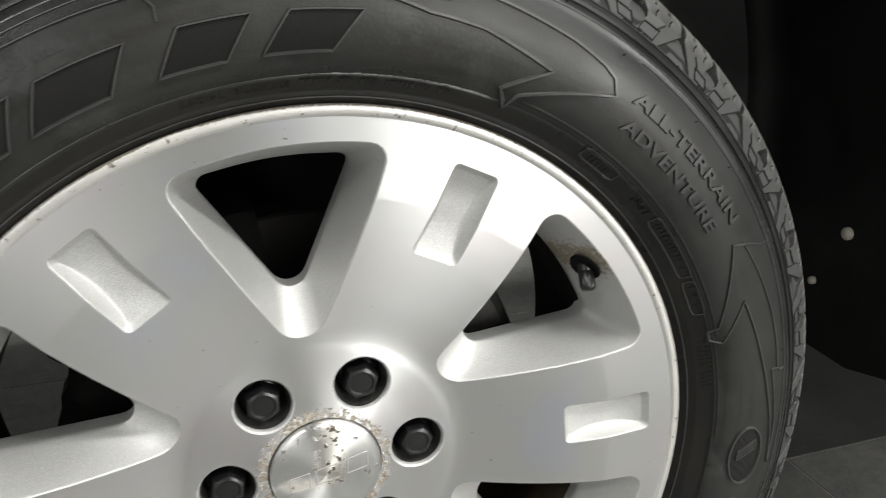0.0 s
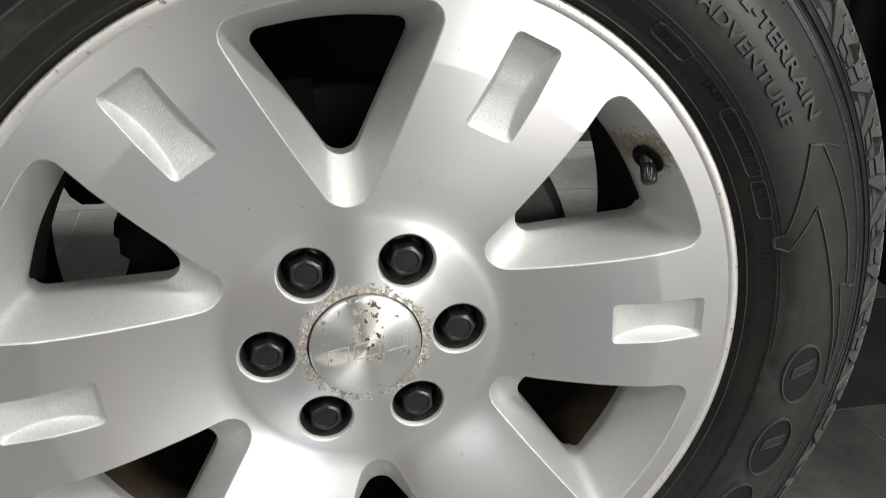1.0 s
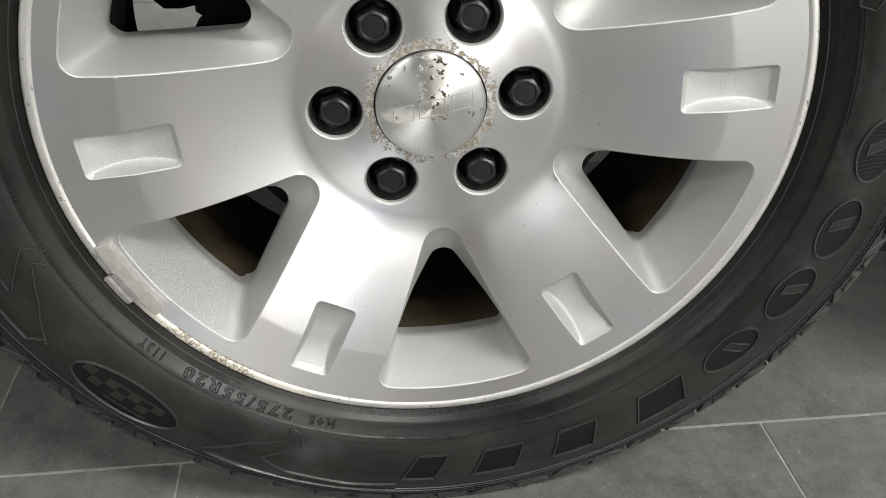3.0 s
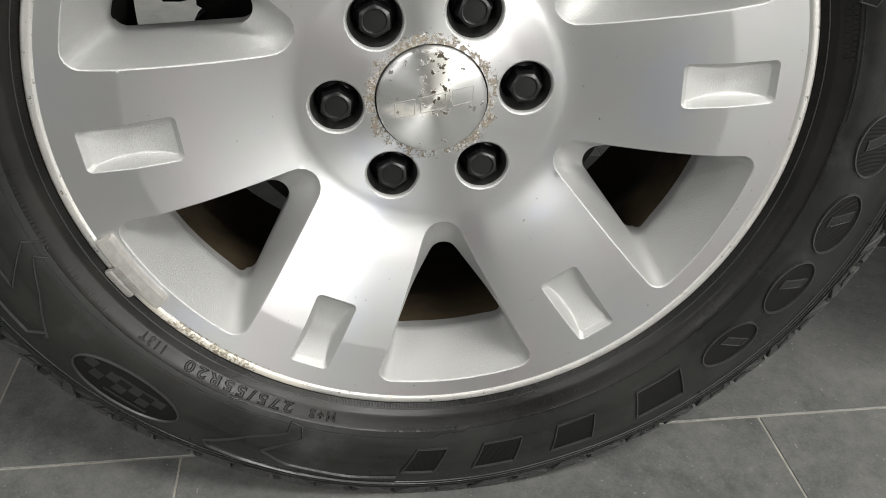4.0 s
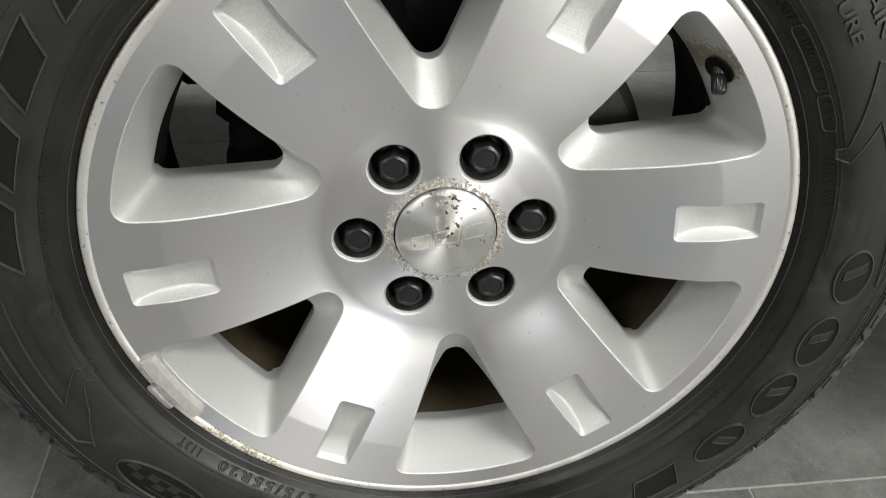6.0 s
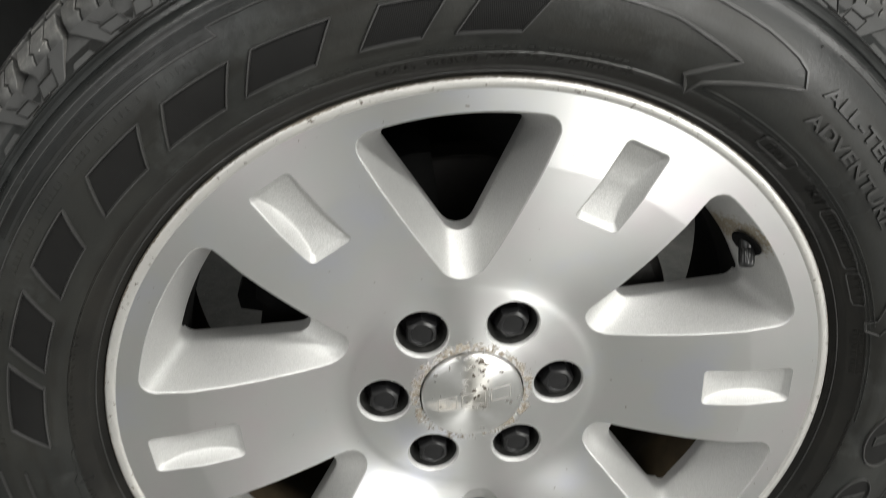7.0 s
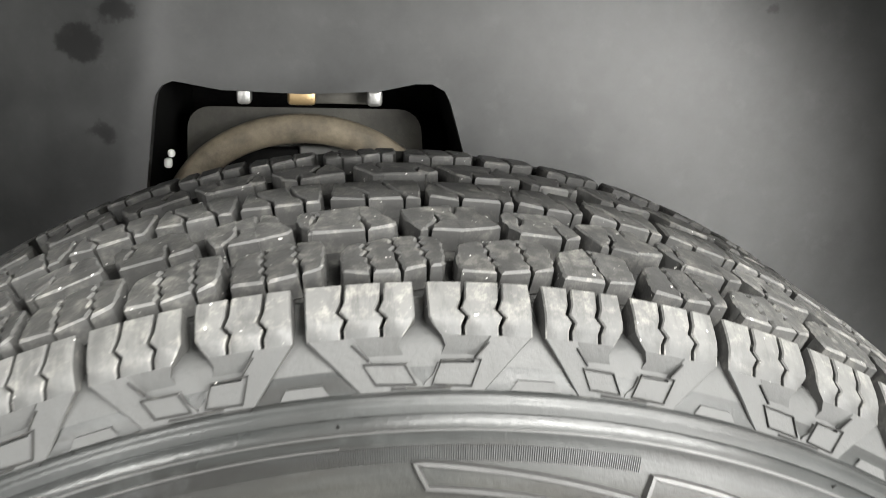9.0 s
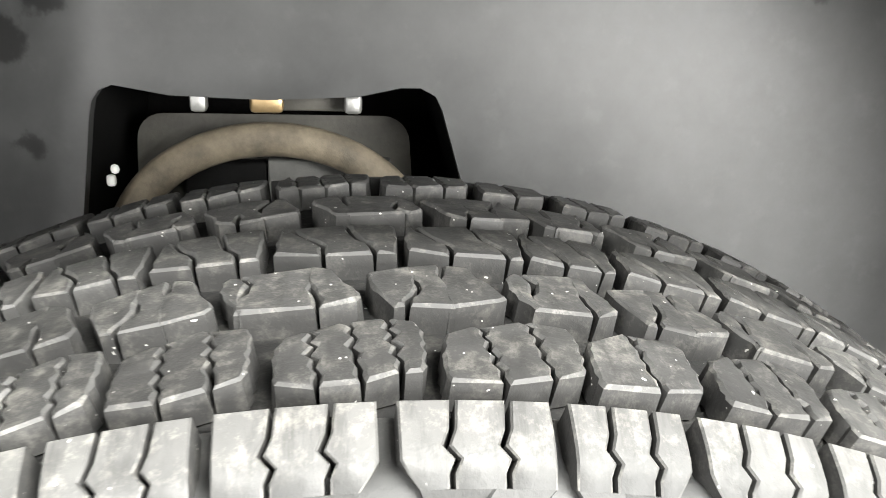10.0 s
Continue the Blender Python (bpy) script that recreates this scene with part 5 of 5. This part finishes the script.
for text, a_mid, r, size, span, bold, label in (("ALL-TERRAIN", 43.4, .3288, .0118, 21.4, .0002, "raised rubber words all-terrain"), ("ADVENTURE", 43.7, .3116, .0118, 19.8, .0002, "raised rubber word adventure"),
                                                ("275/55R20", -123.9, .2814, .0096, 19.8, 0, "raised rubber tyre size"), ("M+S", -108.8, .2820, .0080, 4.6, 0, "raised rubber mud and snow mark"),
                                                ("113T", -140.2, .2818, .0082, 4.6, 0, "raised rubber load index"), ("DOT", 42.6, .2850, .0070, 3.6, 0, "small raised rubber mark"),
                                                ("RADIAL  TUBELESS", 99.0, .2840, .0050, 12.0, 0, "small raised rubber words")):
    part("moulded_word", words(text, a_mid, r, size, span, bold=bold), tyre, label)
for i, (a0, a1, r, h) in enumerate(((118, 76, .2925, .0022), (92, 74, .2850, .0030), (-15, -50, .2835, .0022), (-52, -80, .2835, .0022), (-85, -97, .2880, .0025), (17, 9, .2835, .0025), (17, 9, .2872, .0022),
                                   (-149, -158, .2860, .0028), (-162, -172, .2880, .0028), (178, 160, .2880, .0028), (153, 128, .3335, .0034), (126, 112, .3335, .0034), (178, 158, .3335, .0034), (53.4, 49.8, .2850, .0034), (38.6, 29.8, .2862, .0036), (26.8, 22.8, .2862, .0036))):
    part("small_writing", bars(a0, a1, r, h, i), tyre, "tiny raised moulded writing", kind="stuff")
for a0, a1 in ((54.8, 48.6), (39.7, 28.7), (27.8, 21.9)):
    part("writing_frame", ridge("writing_frame", [(.2848, a0), (.2905, a0), (.2915, a0 - .8), (.2915, a1 + .8), (.2905, a1), (.2848, a1), (.2838, a1 + .8), (.2838, a0 - .8), (.2848, a0)], .0009, .0009, M_EDGE), tyre)

# fine radial ribs next to the rim, and moulding lines with vent spews
rib_v, rib_f = [], []
for i in range(1300):
    a = 2 * math.pi * i / 1300
    s = len(rib_v)
    d = .00050 / .276
    for rr in (.2722, .2752):
        for q, hh in ((-.5, -.0002), (-.25, .0003), (.25, .0003), (.5, -.0002)):
            rib_v.append(on_side(rr, a - q * d * 1.6, hh))
    rib_f += [(s + q, s + 4 + q, s + 5 + q, s + 1 + q) for q in range(3)]
part("bead_ribs", mesh_of("bead_ribs", rib_v, rib_f, [M_SIDE], sharp=30), tyre, "band of fine radial ribs", kind="stuff")
for r, a0, a1, w, h in ((.3562, 0, 360, .0010, .0004), (.3520, 95, 185, .0011, .0008), (.3520, -95, 55, .0011, .0008), (.2955, 18, 66, .0012, .0010)):
    part("moulding_ring", ridge("moulding_ring", [(r, a) for a in range(a0, a1 + 1)], w, h, M_EDGE if r > .3 else None), tyre)
part("moulding_ring", ridge("moulding_ring", [(.2758, a) for a in range(0, 361, 1)], .0008, .0006, M_EDGE), tyre)
part("moulding_ring", ridge("moulding_ring", [(.3668, a) for a in range(0, 361, 1)], .0012, .0006), tyre)
part("moulding_ring", ridge("moulding_ring", [(.2900 if 68 < a < 180 or a > 276 else (.2958 if 184 < a < 272 else .2930), a) for a in range(0, 361, 1)], .0010, .0006, M_SIDE), tyre)
# bands of fine radial ribs under the shoulder ring and in the lightning moulding


def ribs(a0, a1, step, low, high, h):
    """Radial ribs between two radii, each a function of the angle."""
    verts, faces = [], []
    for k in range(int((a1 - a0) / step)):
        a = a0 + k * step
        n = len(verts)
        for f in (0.0, 0.5, 1.0):
            for d, up in ((-.36, -.0002), (-.18, h), (.18, h), (.36, -.0002)):
                verts.append(on_side(low(a) + (high(a) - low(a)) * f, radians(a - d * step), up))
        faces += [(n + 4 * f + q, n + 4 * f + q + 1, n + 4 * f + q + 5, n + 4 * f + q + 4) for f in range(2) for q in range(3)]
    me = mesh_of("hatched_band", verts, faces, [M_SIDE], sharp=40)
    bm = bmesh.new()
    bm.from_mesh(me)
    bmesh.ops.recalc_face_normals(bm, faces=bm.faces)
    bm.to_mesh(me)
    bm.free()
    return me


tail = lambda a: float(np.interp(a, [64.3, 72.4, 79.0, 83.8, 90.2], [.3185, .3242, .3301, .3339, .3380]))
for a0, a1, step, low, high, h in ((78.0, 150.0, .13, lambda a: .3464, lambda a: .3513, .00035),
                                   (66.0, 90.0, .24, lambda a: tail(a) + .0016, lambda a: tail(a) + .0056, .0008), (119.0, 150.0, .16, lambda a: .3408, lambda a: .3446, .0004)):
    part("hatched_band", ribs(a0, a1, step, low, high, h), tyre, "band of fine moulded ribs", kind="stuff")
spew_v, spew_f = [], []
g = random.Random(5)
for i in range(90):
    r, a = g.choice((.2906, .3585, .3668, .3490)), g.uniform(0, 360)
    me_pts = [on_side(r + dr, radians(a + da), h) for dr, da, h in ((-.0006, 0, 0), (0, .12, 0), (.0006, 0, 0), (0, -.12, 0), (.0004, .03, .0022))]
    s = len(spew_v)
    spew_v += me_pts
    spew_f += [(s, s + 1, s + 4), (s + 1, s + 2, s + 4), (s + 2, s + 3, s + 4), (s + 3, s, s + 4)]
part("vent_spew", mesh_of("vent_spew", spew_v, spew_f, [M_HATCH], smooth=False), tyre, "small rubber vent nibs", kind="stuff")
# ---- brake and hub behind the wheel ----
brake = thing("brake_assembly", "dark dusty disc brake with caliper and hub behind the wheel", "brake", (0, 0.1, HUB))
part("brake_disc", lathe("brake_disc", [(.0001, .060), (.075, .060), (.080, .064), (.080, .072), (.170, .072), (.172, .074), (.172, .100), (.170, .102), (.05, .102)], 96, M_DISC), brake, "near-black iron brake disc, shade put into its colour")
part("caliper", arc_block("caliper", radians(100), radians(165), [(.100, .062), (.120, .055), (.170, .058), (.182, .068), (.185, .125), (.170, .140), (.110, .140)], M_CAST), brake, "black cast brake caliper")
part("caliper_bracket", arc_block("caliper_bracket", radians(12), radians(64), [(.110, .066), (.150, .056), (.172, .060), (.181, .072), (.184, .112), (.170, .130), (.110, .130)], M_BRACKET, 20), brake, "dusty dark grey caliper bracket")
part("knuckle", arc_block("knuckle", radians(40), radians(140), [(.03, .12), (.09, .12), (.10, .16), (.03, .17)], M_CAST), brake)
# flat black silhouette of arm and knuckle, shaped to fit the camera's view
ARM = [(-.60, .10), (-.60, -.05), (-.345, -.055), (-.313, -.054), (-.305, -.072), (-.293, -.083), (-.272, -.083), (-.254, -.079), (-.242, -.094), (-.251, -.101), (-.259, -.108), (-.261, -.126), (-.250, -.136), (-.232, -.147),
       (-.241, -.165), (-.254, -.184), (-.256, -.206), (-.265, -.227), (-.262, -.250), (-.20, -.262), (.06, -.25), (.08, -.05), (.02, .10)]
arm = dense(ARM, .012)
av, af = sheet([arm], [], [], .01)
m_a = len(arm)
part("arm_silhouette", mesh_of("arm_silhouette", [(x, .50, z) for x, z in av] + [(x, y, z) for y in (.50, .54) for x, z in arm],
     [tuple(f) for f in af] + [(len(av) + i, len(av) + m_a + i, len(av) + m_a + (i + 1) % m_a, len(av) + (i + 1) % m_a) for i in range(m_a)], [M_CAST], smooth=False), brake, "flat black silhouette of the lower arm")
part("axle_shaft", lathe("axle_shaft", [(.0001, .11), (.045, .11), (.045, .17), (.022, .20), (.022, .75), (.0001, .75)], 32, M_CAST), brake)

# ---- vehicle body round the wheel ----
body = thing("vehicle_body", "dark vehicle body with a grey plastic wheel arch liner", "vehicle", (0, 0.2, 0.4))
L_IN, L_OUT, FIL = 0.362, -0.060, 0.035
OP = [(-.155, .7935), (-.120, .7875), (-.058, .7855), (.000, .7885), (.028, .7948), (.041, .7950), (.0515, .7895), (.0562, .780), (.0625, .7595), (.0700, .735), (.0815, .690), (.089, .62), (-.195, .62), (-.181, .704), (-.1705, .772), (-.168, .783), (-.163, .790)]


def arch_edge(a):
    """Radius of the squarish arch at an angle."""
    return ((abs(math.cos(a)) / 0.64) ** 3 + (abs(math.sin(a)) / 0.585) ** 3) ** (-1 / 3)


lv, lf = [], []
N_A, sec = 96, []
for i in range(N_A + 1):
    a = radians(-10 + 194 * i / N_A)
    R = arch_edge(a)
    # the rear end is cut off round at its outer corner
    out = float(np.interp(math.degrees(a), [-10, -9.2, -8, -6, -4], [.170, .125, .085, .030, L_OUT]))
    row = [(R, out), (R, out + .1), (R, L_IN - FIL)] + [(R - FIL + FIL * math.cos(b), L_IN - FIL + FIL * math.sin(b)) for b in np.linspace(.15, math.pi / 2, 10)]
    sec.append([(r * math.cos(a), y, HUB + r * math.sin(a)) for r, y in row])
kk = len(sec[0])
lv = [p for s in sec for p in s]
lf = [(i * kk + q, (i + 1) * kk + q, (i + 1) * kk + q + 1, i * kk + q + 1) for i in range(N_A) for q in range(kk - 1)]
part("arch_liner", mesh_of("arch_liner", lv, lf, [M_SKIRT]), body, "black moulded plastic arch liner", Matrix())
ring_w = [(s[-1][0], max(s[-1][2], HUB + .03)) for s in sec]
loop = dense(ring_w, .02)
gx = [(x, z) for x in np.arange(-.55, .55, .03) for z in np.arange(.3, .95, .03) if not -.245 < x < -.13]
gx += [(float(np.interp(z, [.60, .79, .92], [-.205, -.173, -.160])) + d, z) for z in np.arange(.61, .93, .012) for d in (-.030, -.020, -.010, 0, .010, .020)]
vv, ff = sheet([loop], [dense(OP, .006)], gx, .008)
def fold(x, z):
    """The liner turns back along a crease beside the cut-out."""
    crease = float(np.interp(z, [.60, .79, .92], [-.205, -.173, -.160]))
    d = crease - x
    return L_IN + min(.10, .21 * (d + math.sqrt(d * d + .018 ** 2)) - .0005)


wv = [(x, fold(x, z), z) for x, z in vv]
wf = [tuple(t) for t in ff]
o = dense(OP, .006)
s = len(wv)
wv += [(x, L_IN, z) for x, z in o] + [(x, L_IN + .012, z) for x, z in o]
n = len(o)
wf += [(s + i, s + (i + 1) % n, s + n + (i + 1) % n, s + n + i) for i in range(n)]
part("liner_wall", mesh_of("liner_wall", wv, wf, [M_LINER], sharp=40), body, "grey dusty plastic inner liner wall with a cut-out", Matrix())
# unseen slab and fender above the liner, added to block light
part("underbody_blocker", box_mesh("underbody_blocker", 2.6, 1.6, 0.25, M_CAST, .02), body, "", Matrix.Translation((.3, .83, 1.18)))
fv, ffc = [], []
for i in range(N_A + 1):
    a = radians(-4 + 188 * i / N_A)
    R = arch_edge(a)
    for r, y in ((R - .002, L_OUT + .012), (R - .004, L_OUT - .004), (R + .004, L_OUT - .012), (R + .03, L_OUT - .02), (R + .07, L_OUT - .02), (R + .30, L_OUT + .01)):
        fv.append((r * math.cos(a), y, HUB + r * math.sin(a)))
ffc = [(i * 6 + q, (i + 1) * 6 + q, (i + 1) * 6 + q + 1, i * 6 + q + 1) for i in range(N_A) for q in range(5)]
part("fender", mesh_of("fender", fv, ffc, [M_BODY]), body, "unseen dark fender edge", Matrix())

# unseen sill, floor pan and front pan, added to shade the floor
part("sill", box_mesh("sill", 1.5, .16, .34, M_BODY, .03, 3), body, "unseen dark sill behind the arch", Matrix.Translation((1.48, .06, .52)))
part("floor_pan", box_mesh("floor_pan", 1.6, 1.45, .05, M_CAST, .01), body, "unseen dark slab that shades the floor behind the wheel", Matrix.Translation((1.52, .90, .42)))
part("front_pan", box_mesh("front_pan", .55, 1.45, .05, M_CAST, .01), body, "unseen dark slab that shades the floor ahead of the wheel", Matrix.Translation((-.98, .90, .46)))
for y, z, size in ((.203, .431, .0075), (.244, .357, .0050)):
    part("liner_pin", tube("liner_pin", [(size, -.006), (size, -.002), (size * .9, -.0008), (size * .5, .0004), (.0001, .0006)], 20, M_PIN), body, "dusty pale push-in liner pin", Matrix.Translation((.634, y, z)) @ Matrix.Rotation(-math.pi / 2, 4, "Y"))

# suspension tower seen through the cut-out
tower = thing("suspension_tower", "dusty rust-brown suspension mount behind the liner opening", "suspension", (0, .5, .6))
TOW = hull(circle(-.141, .740, .020, 24) + circle(.021, .739, .021, 24) + [(-.178, .45), (.066, .45)])
tv, tf = sheet([dense(TOW, .01)], [], [], .01)
part("mount_plate", mesh_of("mount_plate", [(x, .445, z) for x, z in tv], [tuple(t) for t in tf], [M_DUSTY]), tower, "dusty grey-brown mount plate", Matrix())
part("bracket_panel", box_mesh("bracket_panel", .092, .012, .16, M_WEB, .002), tower, "lighter grey steel web", Matrix.Translation((-.019, .432, .650)))
# black panel put in for the shade of a deeper hole
part("bracket_panel", box_mesh("bracket_panel", .060, .012, .15, M_CAST, .002), tower, "black panel standing for a shaded hole", Matrix.Translation((-.096, .434, .652)))
part("bracket_rail", box_mesh("bracket_rail", .050, .010, .011, M_DUSTY, .002), tower, "dark brown rail between the bolts", Matrix.Translation((-.030, .396, .7785)))
rv, rf = [], []
for i in range(49):
    a = math.pi * (-.1 + 1.2 * i / 48)
    for j in range(12):
        b = 2 * math.pi * j / 12
        rv.append((-.060 + (.108 + .0125 * math.cos(b)) * math.cos(a), .405 + .010 * math.sin(b), .662 + (.088 + .0125 * math.cos(b)) * math.sin(a)))
rf = [(i * 12 + j, i * 12 + (j + 1) % 12, (i + 1) * 12 + (j + 1) % 12, (i + 1) * 12 + j) for i in range(48) for j in range(12)]
part("control_arm", mesh_of("control_arm", rv, rf, [M_RUST]), tower, "curved rust-brown control arm", Matrix())
# near-black sleeve and back panel, added to keep the opening in shade
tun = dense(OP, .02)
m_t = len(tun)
part("shade_sleeve", mesh_of("shade_sleeve", [(x, y, z) for y in (L_IN + .013, .558) for x, z in tun], [(i, m_t + i, m_t + (i + 1) % m_t, (i + 1) % m_t) for i in range(m_t)], [M_CAST]), tower, "", Matrix())
part("shade_back_panel", box_mesh("shade_back_panel", .5, .02, .6, M_CAST), tower, "", Matrix.Translation((-.06, .56, .66)))
for x, m, w in ((-.104, M_STEEL, .011), (-.060, M_BRASS, .022), (-.003, M_STEEL, .012)):
    part("bolt_head", box_mesh("bolt_head", w, .012, .013, m, .003), tower, "bright plated bolt head" if m is M_STEEL else "yellow zinc-plated bracket tab", Matrix.Translation((x, .376, .7815)))
# two small white boxes in the dark opening
clip = thing("white_piece", "small white piece in the dark opening", "clip", (-.170, .39, .74))
part("piece_body", box_mesh("piece_body", .0066, .006, .0085, M_WHITE, .0025), clip, "", Matrix.Translation((-.1680, .39, .7235)))
part("piece_head", box_mesh("piece_head", .0062, .006, .0070, M_WHITE, .003), clip, "", Matrix.Translation((-.1650, .39, .7315)))

# unseen frames added round the two front lamps; the wall has no openings
for name, x0, x1, label in (("door_1", -4.55, -2.05, "added metal frame round the left front lamp"), ("window_1", .1, 5.4, "added metal frame round the right front lamp")):
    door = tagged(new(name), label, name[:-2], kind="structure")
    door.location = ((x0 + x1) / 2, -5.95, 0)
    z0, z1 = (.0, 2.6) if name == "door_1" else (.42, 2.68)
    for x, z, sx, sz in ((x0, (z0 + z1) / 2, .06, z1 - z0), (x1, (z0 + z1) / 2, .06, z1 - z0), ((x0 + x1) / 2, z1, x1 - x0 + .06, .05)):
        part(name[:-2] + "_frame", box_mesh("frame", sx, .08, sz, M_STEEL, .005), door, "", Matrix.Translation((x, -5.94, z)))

# ---- floor tiles ----
tile_mesh = box_mesh("tile", TILE_X - JOINT, TILE_Y - JOINT, 0.012, M_TILE, .0008, 1)
tile_mesh.polygons.foreach_set("use_smooth", [False] * len(tile_mesh.polygons))
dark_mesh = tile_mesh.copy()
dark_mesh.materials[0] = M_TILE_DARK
LINE_Y = 0.031
far_v, far_f = [], []
base_v, base_p = [tuple(v.co) for v in tile_mesh.vertices], [tuple(p.vertices) for p in tile_mesh.polygons]
for j in range(-25, 22):
    off = -.237 if j % 3 == 2 else (-.435 if j % 3 == 0 else -.037)
    for i in range(-11, 14):
        x, y = off + TILE_X * (i + .5), LINE_Y + TILE_Y * (j + .5)
        m = Matrix.Rotation(TURN, 4, "Z") @ Matrix.Translation((x, y, -.006))
        p = m.translation
        if not (-5.25 < p.x < 6.25 and -6.1 < p.y < 5.1):
            continue
        if abs(x) < 2.0 and -1.6 < y < 2.2:
            # a few tiles of this row are darker
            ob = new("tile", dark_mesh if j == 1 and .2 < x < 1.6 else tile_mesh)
            ob.parent = floor
            ob.matrix_basis = m
        else:
            s = len(far_v)
            far_v += [tuple(m @ Vector(q)) for q in base_v]
            far_f += [tuple(s + k for k in q) for q in base_p]
part("far_tiling", mesh_of("far_tiling", far_v, far_f, [M_TILE], smooth=False), floor, at=Matrix(), kind="stuff")
